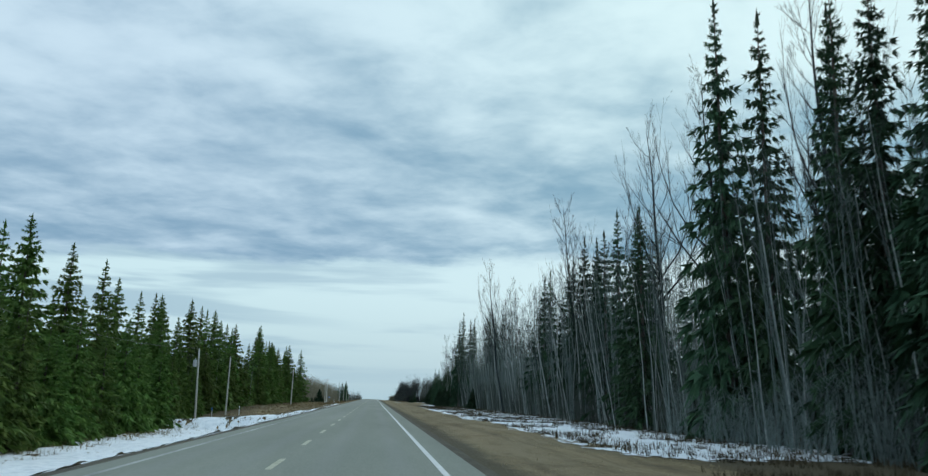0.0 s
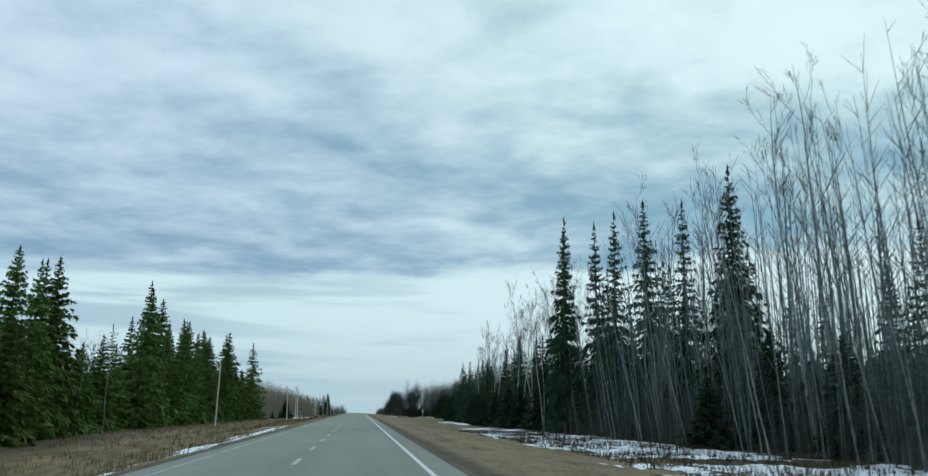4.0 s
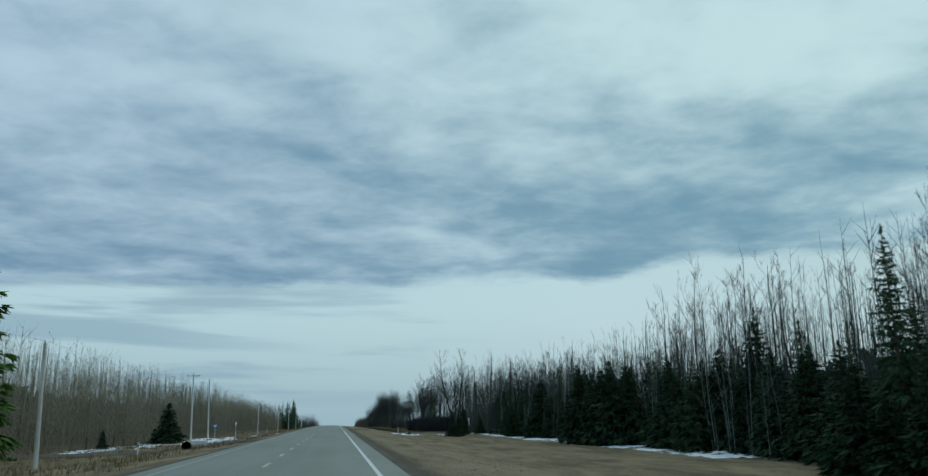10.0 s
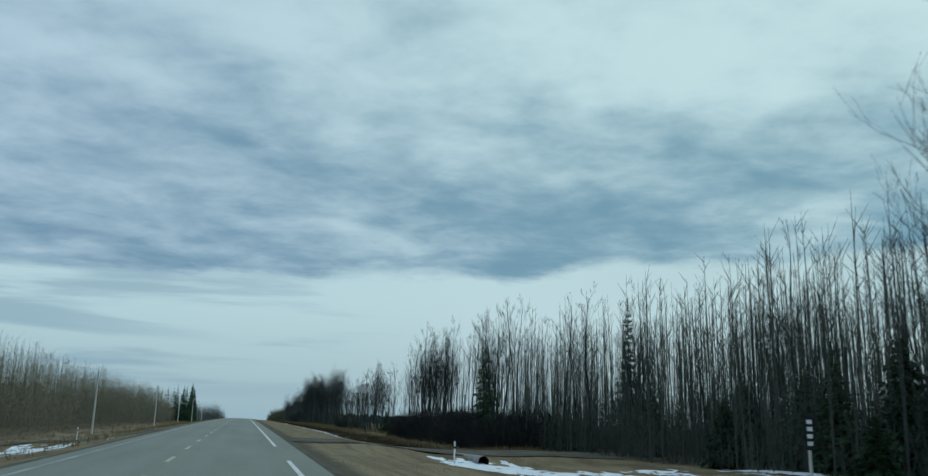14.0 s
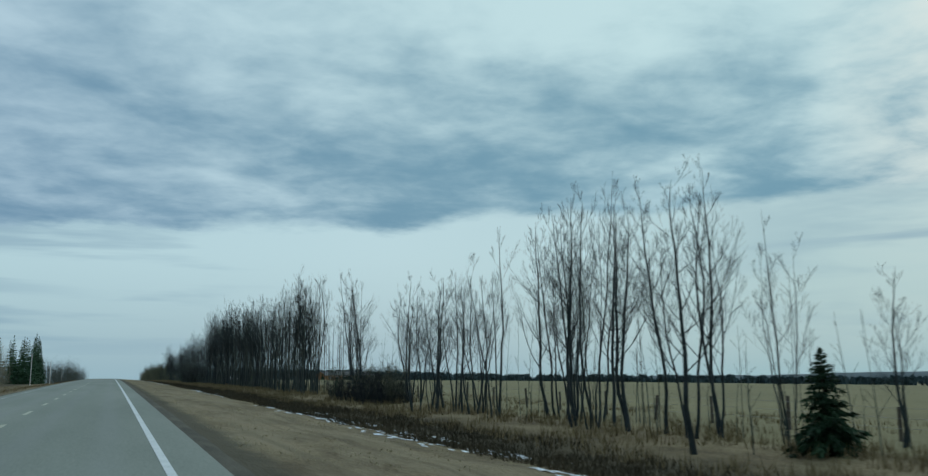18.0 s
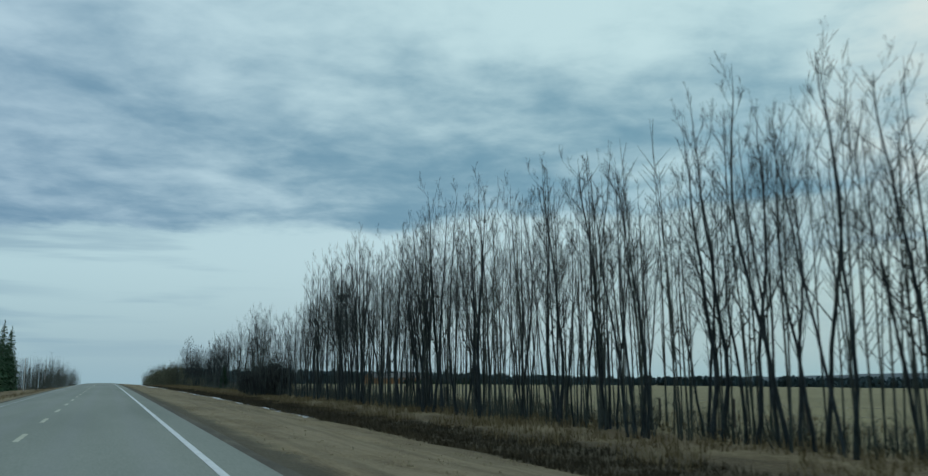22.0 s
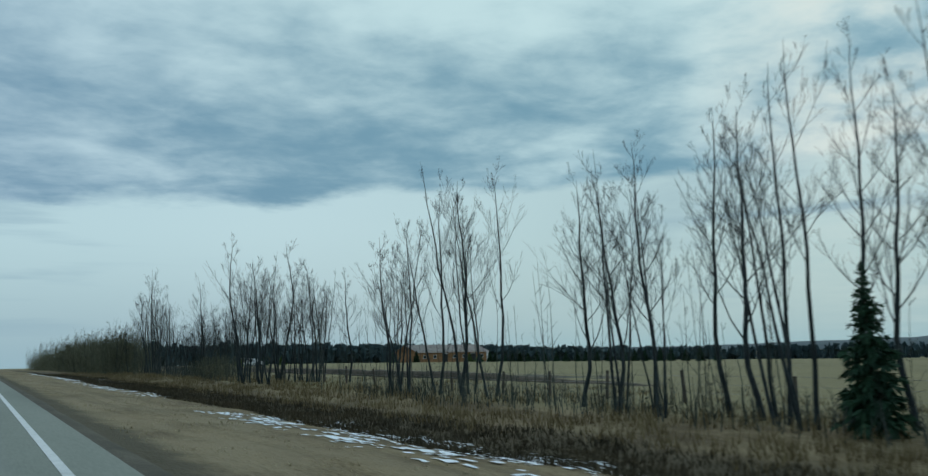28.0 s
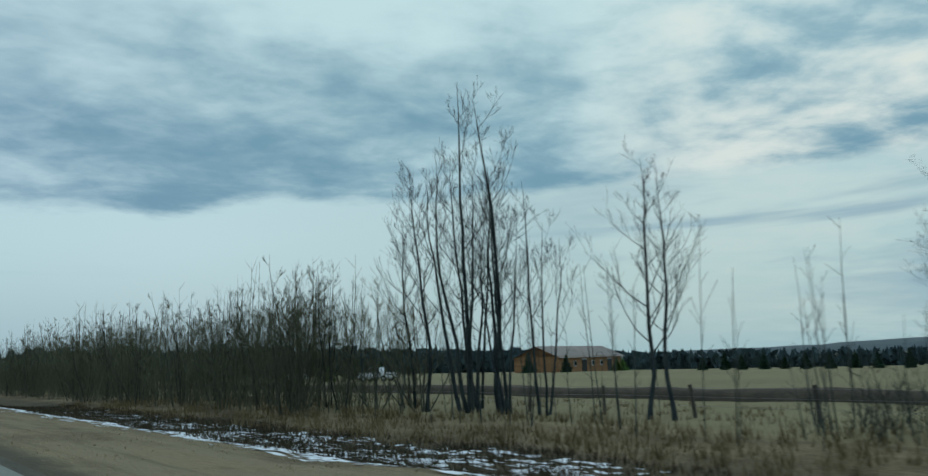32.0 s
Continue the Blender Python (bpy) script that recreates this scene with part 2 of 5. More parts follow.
POST_WOOD = material("fence_post_wood", ((0.05, 0.042, 0.034), (0.095, 0.08, 0.064), (0.15, 0.125, 0.10)), 3.0, 0.95, 0.5, 8, (1, 1, 0.2), vary=0.2)
WIRE = material("galvanised_wire", ((0.16, 0.16, 0.16), (0.2, 0.2, 0.2), (0.25, 0.25, 0.25)), 3.0, 0.5)
METAL = material("grey_painted_metal", ((0.36, 0.38, 0.39), (0.46, 0.48, 0.49), (0.54, 0.56, 0.57)), 3.0, 0.45, 0.1)
WHITE_PLASTIC = material("white_marker_plastic", ((0.66, 0.67, 0.66), (0.76, 0.77, 0.76), (0.82, 0.83, 0.82)), 4.0, 0.5)
BLACK = material("black_rubber_and_shade", ((0.012, 0.012, 0.012), (0.02, 0.02, 0.02), (0.03, 0.03, 0.03)), 4.0, 0.6)
SIGN_BLUE = material("blue_sign_sheeting", ((0.02, 0.10, 0.30), (0.03, 0.14, 0.38), (0.04, 0.17, 0.42)), 4.0, 0.4)
# wooded greens with the blue of distance haze mixed into both colours
HILL_HAZED = material("far_hill_woods_hazed", ((0.034, 0.060, 0.074), (0.048, 0.078, 0.092), (0.064, 0.096, 0.106)), 0.004, 0.95, 0.0, 14, (1, 1, 2), space="World")
WOODS_HAZED = material("distant_woods_hazed", ((0.030, 0.052, 0.056), (0.050, 0.080, 0.084), (0.078, 0.110, 0.110)), 0.012, 0.95, 0.0, 14, (1, 1, 2), space="World")
SIDING = material("orange_stained_siding", ((0.20, 0.10, 0.045), (0.28, 0.145, 0.065), (0.35, 0.19, 0.09)), 0.6, 0.8, 0.3, 8, (0.3, 0.3, 4), space="World")
ROOF_METAL = material("grey_metal_roof", ((0.10, 0.11, 0.118), (0.16, 0.17, 0.178), (0.22, 0.23, 0.238)), 0.5, 0.5, 0.2, 8, space="World")
WHITE_PAINT = material("white_paint", ((0.62, 0.64, 0.65), (0.75, 0.77, 0.78), (0.82, 0.83, 0.84)), 1.0, 0.5)
GLASS_DARK = material("window_glass", ((0.02, 0.025, 0.03), (0.03, 0.036, 0.042), (0.045, 0.05, 0.056)), 1.0, 0.12, specular=0.6)
PIPE = material("corrugated_steel", ((0.10, 0.10, 0.10), (0.17, 0.17, 0.165), (0.25, 0.25, 0.24)), 3.0, 0.5, 0.3)

# the ground: tan verge, darker grass in the ditches and under trees, straw-coloured field
GROUND = material("ground_grass", ((0.092, 0.066, 0.033), (0.155, 0.115, 0.060), (0.22, 0.17, 0.095)), 0.5, 0.95, 0.9, 22, (1, 0.3, 1), space="World", bump_size=0.10, sharp=0.16)


def axis(t, at, i):
    return node(t, "ShaderNodeSeparateXYZ", ((0, at),)).outputs[i]


def ditch_grass(t, at):
    """Coarser brown growth beyond the mown verge."""
    wob = calc(t, "MULTIPLY_ADD", grain(t, at, 0.12, 3.0), 5.0, -2.5)
    x = calc(t, "ADD", axis(t, at, 0), wob)
    right = calc(t, "MULTIPLY", step(t, 9.5, 12.5, x), calc(t, "MAXIMUM", step(t, 200.0, 170.0, axis(t, at, 1)), calc(t, "MULTIPLY", step(t, 436.0, 452.0, axis(t, at, 1)), step(t, 19.0, 15.5, x))))
    right = calc(t, "MAXIMUM", right, step(t, 22.5, 25.0, x))
    left = step(t, -22.0, -29.0, x)
    return calc(t, "MULTIPLY", calc(t, "ADD", right, left), calc(t, "MULTIPLY_ADD", grain(t, at, 0.6, 4.0), 0.5, 0.65, True))


def field(t, at):
    """Straw-coloured hay field beyond the belt of poplars."""
    wob = calc(t, "MULTIPLY_ADD", grain(t, at, 0.2, 2.0), 3.0, -1.5)
    on = calc(t, "MULTIPLY", step(t, 20.5, 24.0, calc(t, "ADD", axis(t, at, 0), wob)), step(t, 440.0, 480.0, axis(t, at, 1)))
    return calc(t, "MULTIPLY", on, calc(t, "MULTIPLY_ADD", grain(t, at, 0.07, 5.0, 0.7), 0.9, 0.35, True))


def worn_verge(t, at):
    """Bare sandy strip along the pavement."""
    wob = calc(t, "MULTIPLY_ADD", grain(t, at, 0.25, 3.0), 2.4, -1.2)
    x = calc(t, "ADD", axis(t, at, 0), wob)
    right = calc(t, "MULTIPLY", step(t, 1.0, 3.0, x), step(t, 10.0, 8.0, x))
    return calc(t, "MULTIPLY", right, calc(t, "MULTIPLY", step(t, 0.34, 0.62, grain(t, node(t, "ShaderNodeMapping", (("Vector", at), ("Scale", (1.0, 0.22, 1.0)))).outputs[0], 0.7, 5.0, 0.7)), 0.9))



def mown_streaks(t, at):
    """Long faint ruts that run with the road."""
    long = node(t, "ShaderNodeMapping", (("Vector", at), ("Scale", (1.5, 0.035, 1.0)))).outputs[0]
    x = axis(t, at, 0)
    on = calc(t, "MULTIPLY", step(t, 3.4, 5.0, x), step(t, 15.0, 11.0, x))
    return calc(t, "MULTIPLY", on, calc(t, "MULTIPLY", step(t, 0.50, 0.66, grain(t, long, 1.0, 3.0, 0.6)), 0.55))


mixed_by(GROUND, worn_verge, (0.215, 0.172, 0.104))


def shoulder_grass(t, at):
    """Dark matted growth where the gravel ends."""
    wob = calc(t, "MULTIPLY_ADD", grain(t, at, 0.5, 4.0, 0.65), 1.4, -0.7)
    x = calc(t, "ADD", axis(t, at, 0), wob)
    return calc(t, "MULTIPLY", calc(t, "MULTIPLY", step(t, 2.2, 2.6, x), step(t, 4.1, 3.2, x)), 0.85)


mixed_by(GROUND, mown_streaks, (0.098, 0.074, 0.040))
mixed_by(GROUND, shoulder_grass, (0.046, 0.041, 0.024))
mixed_by(GROUND, ditch_grass, (0.055, 0.044, 0.023))
mixed_by(GROUND, field, (0.205, 0.180, 0.090))

# ---------------------------------------------------------------- ground and road
def ease(a, b, v):
    u = min(max((v - a) / (b - a), 0.0), 1.0)
    return u * u * (3 - 2 * u)


def along(points, v):
    for (a, p), (b, q) in zip(points, points[1:]):
        if v <= b:
            return p + (q - p) * max(v - a, 0.0) / (b - a)
    return points[-1][1]


# approaches that cross the ditches: side, middle, half width
APPROACHES = ((-1, 116.5, 3.2), (-1, 352.0, 4.0), (-1, 456.0, 5.0), (1, 434.0, 4.5))


def cross(x, y):
    """Height of the ground beside the road, against the road's own height."""
    if -6.0 <= x <= 2.4:
        return -0.02 * abs(x + 2.2) - 0.03
    if x > 0:
        d = 0.16 + 0.30 * ease(150.0, 250.0, y)
        flat = along(((2.4, -0.12), (3.2, -0.24), (6.5, -0.8 * d), (9.5, -1.75 * d), (12.0, -1.9 * d), (16.0, -1.75 * d),
                      (20.0, -1.5 * d), (26.0, -1.3 * d), (60.0, -1.1)), x)
        w = ease(400.0, 440.0, y)
        ditch = along(((2.4, -0.12), (3.2, -0.25), (6.5, -0.5), (9.5, -0.75), (12.0, -1.2), (15.0, -1.4), (18.0, -1.25), (21.0, -1.1),
                       (26.0, -1.0), (60.0, -1.1)), x)
        z = flat * (1 - w) + ditch * w
    else:
        d = -1.5 - 1.8 * (1 - ease(110.0, 220.0, y)) - 0.5 * ease(330.0, 420.0, y)
        z = along(((6.0, -0.12), (7.0, -0.27), (12.0, d * 0.55), (18.0, d), (30.0, d), (60.0, d + 0.3)), -x)
    for s, mid, half in APPROACHES:
        if s * x > 0 and abs(x) < 60:
            top = along(((2.4, -0.14), (7.0, -0.24), (13.0, -0.8 if s > 0 else -1.25), (26.0, max(z, -0.9 if s > 0 else -2.2)), (60.0, z)), abs(x))
            z += max(top - z, 0.0) * (1 - ease(half, half + 3.5, abs(y - mid)))
    return z


def ground_at(x, y):
    rough = 0.0
    if x > 4.5 or x < -8.0:
        k = min(abs(x) - 4.0, 4.0) / 4.0
        rough = k * (0.16 * noise.noise((x * 0.23, y * 0.16, 3.1)) + 0.06 * noise.noise((x * 0.9, y * 0.7, 9.4)))
    base = grade(y)
    # the field falls away from the road towards the far woods
    out = ease(40.0, 520.0, x) if x > 0 else 0.6 * ease(250.0, 1400.0, -x)
    return (base + cross(x, y)) * (1 - out) + out * (3.0 + 1.5 * ease(640.0, 840.0, y)) + rough


def linked(name, verts, faces, mat, parent=None, smooth=False):
    me = bpy.data.meshes.new(name)
    me.from_pydata([tuple(v) for v in verts], [], faces)
    me.materials.append(mat)
    if smooth:
        me.shade_smooth()
    ob = new(name, me)
    ob.parent = parent
    return ob


def grid_sheet(name, xs, ys, height, mat):
    verts = [(x, y, height(x, y)) for y in ys for x in xs]
    n = len(xs)
    faces = [(j * n + i, j * n + i + 1, (j + 1) * n + i + 1, (j + 1) * n + i) for j in range(len(ys) - 1) for i in range(n - 1)]
    return linked(name, verts, faces, mat, smooth=True)


def spread(*runs):
    out = []
    for a, b, d in runs:
        n = max(1, round((b - a) / d))
        out += [a + (b - a) * i / n for i in range(n)]
    return out + [runs[-1][1]]


GX = spread((-3200, -600, 400), (-600, -120, 60), (-120, -40, 10), (-40, -12, 1.6), (-12, -6, 1.0), (-6, 2.4, 2.1), (2.4, 14, 0.65),
            (14, 34, 1.3), (34, 60, 4), (60, 160, 14), (160, 600, 60), (600, 3200, 400))
GY = spread((-600, -60, 60), (-60, 0, 10), (0, 960, 1.6), (960, 1400, 11), (1400, 4600, 320))
ground = tagged(grid_sheet("ground", GX, GY, ground_at, GROUND), "tan dry grass verge, ditches and hay field", "ground", kind="structure")

RY = spread((-120, 0, 12), (0, 960, 4.0), (960, 1500, 10))
road = tagged(grid_sheet("road", [-6.0, -4.1, -2.2, 0.1, 2.4], RY, lambda x, y: grade(y) - 0.02 * abs(x + 2.2), ASPHALT),
              "worn grey asphalt two-lane highway with painted lines", "road", kind="structure")


def strip(name, xa, xb, ya, yb, mat, lift, parent):
    ys = spread((ya, yb, 6.0))
    verts, faces = [], []
    for y in ys:
        for x in (xa, xb):
            verts.append((x, y, grade(y) - 0.02 * abs(x + 2.2) + lift))
    for i in range(len(ys) - 1):
        faces.append((2 * i, 2 * i + 1, 2 * i + 3, 2 * i + 2))
    return linked(name, verts, faces, mat, parent)


strip("edge_line", 1.43, 1.58, -120, 408, WHITE_LINE, 0.006, road)
strip("edge_line", 1.43, 1.58, 420, 1500, WHITE_LINE, 0.006, road)
strip("edge_line", -5.4, -5.25, -120, 1500, WORN_LINE, 0.006, road)
for i in range(-10, 150):
    y = 0.45 + 8.8 * i
    strip("centre_dash", -2.27, -2.13, y, y + 3.0, YELLOW_LINE, 0.006, road)


def ragged_strip(name, xa, xb, mat, label):
    """A band of loose gravel whose outer rim wanders."""
    ys = spread((-120, 0, 4), (0, 960, 1.2), (960, 1400, 6))
    verts, faces = [], []
    for y in ys:
        w = 0.12 * noise.noise((y * 0.11, xb, 0.0)) + 0.05 * noise.noise((y * 1.3, xb, 4.0))
        for k in range(4):
            x = xa + (xb + w - xa) * k / 3.0
            z = ground_at(x, y) + (0.035 if k < 3 else -0.02)
            if k == 0:
                z = grade(y) - 0.02 * abs(x + 2.2) - 0.025
            verts.append((x, y, z))
    for j in range(len(ys) - 1):
        for k in range(3):
            a = 4 * j + k
            faces.append((a, a + 1, a + 5, a + 4))
    return tagged(linked(name, verts, faces, mat, smooth=True), label, "shoulder", kind="structure")


ragged_strip("gravel_shoulder", 2.38, 2.95, GRAVEL, "brown gravel shoulder beside the asphalt")
ragged_strip("gravel_shoulder", -5.98, -7.1, GRAVEL, "brown gravel shoulder beside the asphalt")

# ---------------------------------------------------------------- trees
class Shape:
    """Gathers triangles and quads for one mesh."""

    def __init__(self):
        self.v, self.f = [], []

    def tube(self, pts, radii, sides=4, close=True):
        base = len(self.v)
        for i, (p, r) in enumerate(zip(pts, radii)):
            q = pts[min(i + 1, len(pts) - 1)] - pts[max(i - 1, 0)]
            q.normalize()
            s = q.cross(Vector((0.31, 0.95, 0.05)))
            if s.length < 0.05:
                s = q.cross(Vector((1, 0, 0)))
            s.normalize()
            u = q.cross(s)
            for k in range(sides):
                a = 2 * math.pi * k / sides
                self.v.append(p + s * (r * math.cos(a)) + u * (r * math.sin(a)))
        for i in range(len(pts) - 1):
            for k in range(sides):
                a, b = base + i * sides + k, base + i * sides + (k + 1) % sides
                self.f.append((a, b, b + sides, a + sides))

    def kite(self, root, tip, width, normal):
        way = tip - root
        s = way.cross(normal)
        if s.length > 1e-6:
            s.normalize()
        m = root + way * 0.42
        b = len(self.v)
        self.v += [root, m + s * width, tip, m - s * width]
        self.f.append((b, b + 1, b + 2, b + 3))

    def spray(self, root, tip, width, normal):
        """One pointed tuft: a single triangle, widest near its root."""
        way = tip - root
        s = way.cross(normal)
        if s.length > 1e-6:
            s.normalize()
        m = root + way * 0.12
        b = len(self.v)
        self.v += [m + s * width, tip, m - s * width]
        self.f.append((b, b + 1, b + 2))

    def join(self, other, m):
        b = len(self.v)
        self.v += [m @ p for p in other.v]
        self.f += [tuple(b + i for i in f) for f in other.f]

    def mesh(self, name, mat, smooth=True):
        me = bpy.data.meshes.new(name)
        me.from_pydata([tuple(p) for p in self.v], [], self.f)
        me.materials.append(mat)
        if smooth:
            me.shade_smooth()
        return me


def spruce_shapes(rng, tall=16.0, width=2.3, bare=0.08, sparse=1.0, sprays=3, reps=1, leaf=1.0):
    """Trunk and crown of a spruce of that height: whorls of drooping boughs hung with flat sprays."""
    trunk, crown = Shape(), Shape()
    lean = Vector((rng.uniform(-0.02, 0.02), rng.uniform(-0.02, 0.02), 1.0))
    r0 = 0.011 * tall + 0.03
    trunk.tube([lean * (tall * k / 6.0) - Vector((0, 0, 0.3 if k == 0 else 0)) for k in range(7)],
               [r0 * (1 - 0.97 * k / 6.0) + 0.006 for k in range(7)], 6)
    z = tall * bare
    while z < tall * 0.985:
        u = z / tall
        reach = width * (1 - u) ** 0.95 * rng.uniform(0.74, 1.14) + 0.06
        if u < 0.22:
            reach *= 0.72 + 1.2 * u
        n = max(4, round((4.6 + 4.4 * (1 - u)) * sparse))
        turn = rng.uniform(0, 6.28)
        for k in range(n):
            if rng.random() < 0.05:
                continue
            a = turn + 6.283 * k / n + rng.uniform(-0.3, 0.3)
            long = reach * rng.uniform(0.72, 1.14)
            flat = Vector((math.cos(a), math.sin(a), 0))
            rise = 0.42 * u - 0.10
            droop = 0.55 - 0.40 * u
            root = lean * (z + tall * rng.uniform(-0.016, 0.016))
            pts = [root + flat * (long * s) + Vector((0, 0, long * (rise * s - droop * s * s + 0.16 * s ** 4))) for s in (0.0, 0.36, 0.7, 1.0)]
            wide = 0.07 + 0.13 * (1 - u) + 0.18 * long
            side = flat.cross(Vector((0, 0, 1)))
            for i in range(1, 4):
                mid = pts[i - 1] * 0.4 + pts[i] * 0.6
                grow = 1.0 - 0.18 * i
                for s in (-1, 1) * reps:
                    tip = mid + flat * (wide * rng.uniform(0.2, 0.9)) + side * (s * wide * grow * rng.uniform(0.7, 1.5)) - Vector((0, 0, wide * rng.uniform(0.25, 0.9)))
                    crown.spray(pts[i - 1].lerp(pts[i], rng.uniform(0, 0.5)) if reps > 1 else pts[i - 1], tip, leaf * wide * rng.uniform(0.34, 0.52), Vector((rng.uniform(-1, 1), rng.uniform(-1, 1), 0.45)))
                for _ in range(reps if sprays > 2 or i == 2 else 0):
                    tip = mid + flat * (wide * rng.uniform(0.1, 0.6)) + side * (wide * rng.uniform(-0.5, 0.5)) - Vector((0, 0, wide * rng.uniform(0.8, 1.6)))
                    crown.spray(pts[i - 1].lerp(pts[i], rng.uniform(0, 0.6)) if reps > 1 else pts[i - 1], tip, leaf * wide * rng.uniform(0.30, 0.48), side * rng.uniform(-1, 1) + flat)
            crown.spray(pts[2], pts[3] + flat * 0.12 + Vector((0, 0, 0.05)), wide * 0.30, Vector((0, 0, 1)) + side * rng.uniform(-0.6, 0.6))
        z += tall * (0.026 if u < 0.7 else 0.018) * rng.uniform(0.8, 1.2) / max(sparse, 0.6)
    crown.kite(lean * (tall * 0.95), lean * tall * 1.012, 0.10, Vector((1, 0, 0)))
    crown.kite(lean * (tall * 0.95), lean * tall * 1.012, 0.10, Vector((0, 1, 0)))
    return trunk, crown


def bough(shape, rng, root, way, long, thick, level, spread_by, sides=3):
    """A branch that sweeps upwards and forks, down to single twigs."""
    pts, radii = [root], [thick]
    p, d = root.copy(), way.normalized()
    steps = 4 if level > 1 else 2 if level == 1 else 1
    for i in range(steps):
        d = (d + Vector((rng.uniform(-1, 1), rng.uniform(-1, 1), rng.uniform(-0.5, 0.7))) * (0.17 + 0.05 * (2 - level)) + Vector((0, 0, 0.20 if level else 0.10))).normalized()
        p = p + d * (long / steps)
        pts.append(p.copy())
        radii.append(max(thick * (1 - 0.82 * (i + 1) / steps), 0.0045))
    shape.tube(pts, radii, sides)
    if level <= 0:
        return
    n = rng.randint(5, 8) if level > 1 else rng.randint(3, 5)
    for k in range(n):
        s = rng.uniform(0.2, 0.97) * steps
        i = min(int(s), steps - 1)
        at = pts[i].lerp(pts[i + 1], s - i)
        on = (pts[i + 1] - pts[i]).normalized()
        out = Vector((rng.uniform(-1, 1), rng.uniform(-1, 1), rng.uniform(-0.3, 0.9)))
        bough(shape, rng, at, on * 0.9 + out.normalized() * spread_by, long * rng.uniform(0.30, 0.58) * (1.1 - 0.4 * s / steps),
              max(radii[i] * 0.5, 0.005), level - 1, spread_by, 3)


def poplar_shapes(rng, tall=14.0, girth=0.10, first=0.32, limbs=16, spread_by=0.75, crook=0.05, fork=False, stems=1):
    """Trunk and branches of a bare poplar, birch or aspen; several stems may fan out of one foot."""
    trunks, crown = [], Shape()
    n = 11
    turn = rng.uniform(0, 6.28)
    for stem_no in range(stems):
        a = turn + 6.283 * stem_no / stems + rng.uniform(-0.5, 0.5)
        fan = Vector((math.cos(a), math.sin(a), 0))
        tilt = rng.uniform(0.02, 0.11) * (1.0 if stems < 5 else 4.0) if stems > 1 else rng.uniform(0.0, 0.05)
        high = tall * (1.0 if stem_no == 0 else rng.uniform(0.70, 0.98))
        thick = girth * (1.0 if stem_no == 0 else rng.uniform(0.6, 0.9))
        p = Vector((0, 0, -0.3)) + fan * (0.0 if stems == 1 else rng.uniform(0.08, 0.45))
        pts, radii, bend = [], [], Vector((0, 0, 0))
        for i in range(n + 1):
            pts.append(p.copy())
            radii.append(thick * ((1 - i / n) ** 0.85 * 0.94 + 0.06) * (1.3 if i == 0 else 1.0))
            bend = bend * 0.62 + Vector((rng.uniform(-1, 1), rng.uniform(-1, 1), 0)) * crook
            p = p + (Vector((0, 0, 1)) + fan * (tilt * (1.25 - 0.9 * i / n)) + bend) * ((high + 0.3) / n)
        trunk = Shape()
        trunk.tube(pts, radii, 6)
        trunks.append(trunk)
        count = limbs if stems == 1 else max(6, round(limbs * 1.25 / stems))
        for k in range(count):
            u = first + (0.97 - first) * (k + rng.random()) / count
            i = min(int(u * n), n - 1)
            at = pts[i].lerp(pts[i + 1], u * n - i)
            a = k * 2.4 + rng.uniform(-0.5, 0.5)
            out = Vector((math.cos(a), math.sin(a), 0))
            long = tall * (0.29 * (1.06 - u) ** 0.7 + 0.035) * rng.uniform(0.55, 1.3)
            if fork and k < 5:
                long *= 1.45
            bough(crown, rng, at, out * spread_by + Vector((0, 0, 0.72)), long, max(radii[i] * (0.62 if fork and k < 5 else 0.40), 0.011), 2, 0.62)
    return trunks, crown


def tree_kind(name, shapes, bark, leaf, crown_name):
    """A first tree as an Empty with its parts, kept off until it is placed."""
    root = bpy.data.objects.new(name, None)
    scene.collection.objects.link(root)
    stems = shapes[0] if isinstance(shapes[0], list) else [shapes[0]]
    for part_name, shape, mat in [("trunk", q, bark) for q in stems] + [(crown_name, shapes[1], leaf)]:
        ob = new(part_name, shape.mesh(part_name, mat))
        ob.parent = root
    return root


rng = random.Random(7)
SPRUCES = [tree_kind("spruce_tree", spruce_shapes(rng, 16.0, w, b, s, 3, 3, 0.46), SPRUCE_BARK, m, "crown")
           for w, b, s, m in ((3.3, 0.05, 0.95, NEEDLES), (2.7, 0.08, 0.9, NEEDLES), (3.7, 0.04, 1.0, NEEDLES_SHADED), (2.5, 0.14, 0.78, NEEDLES), (3.0, 0.10, 0.85, NEEDLES_SHADED))]
GREENS = [tree_kind("spruce_tree", spruce_shapes(rng, 16.0, w, b, s, 3, 3, 0.60), SPRUCE_BARK, NEEDLES_LIT, "crown")
          for w, b, s in ((4.0, 0.03, 1.0), (3.4, 0.05, 0.95), (4.4, 0.03, 1.05), (3.1, 0.06, 0.9))]
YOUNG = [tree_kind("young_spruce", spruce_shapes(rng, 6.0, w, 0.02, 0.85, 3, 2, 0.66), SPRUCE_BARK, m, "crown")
         for w, m in ((1.7, NEEDLES_SHADED), (1.9, NEEDLES_LIT), (1.45, NEEDLES_SHADED))]
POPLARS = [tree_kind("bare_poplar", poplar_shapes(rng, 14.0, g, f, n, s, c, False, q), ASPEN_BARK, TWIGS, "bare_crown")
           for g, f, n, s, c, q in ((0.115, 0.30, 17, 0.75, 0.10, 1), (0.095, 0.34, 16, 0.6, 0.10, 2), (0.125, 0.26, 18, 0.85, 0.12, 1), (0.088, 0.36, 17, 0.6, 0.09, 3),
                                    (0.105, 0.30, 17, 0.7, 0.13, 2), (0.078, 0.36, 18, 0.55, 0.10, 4))]
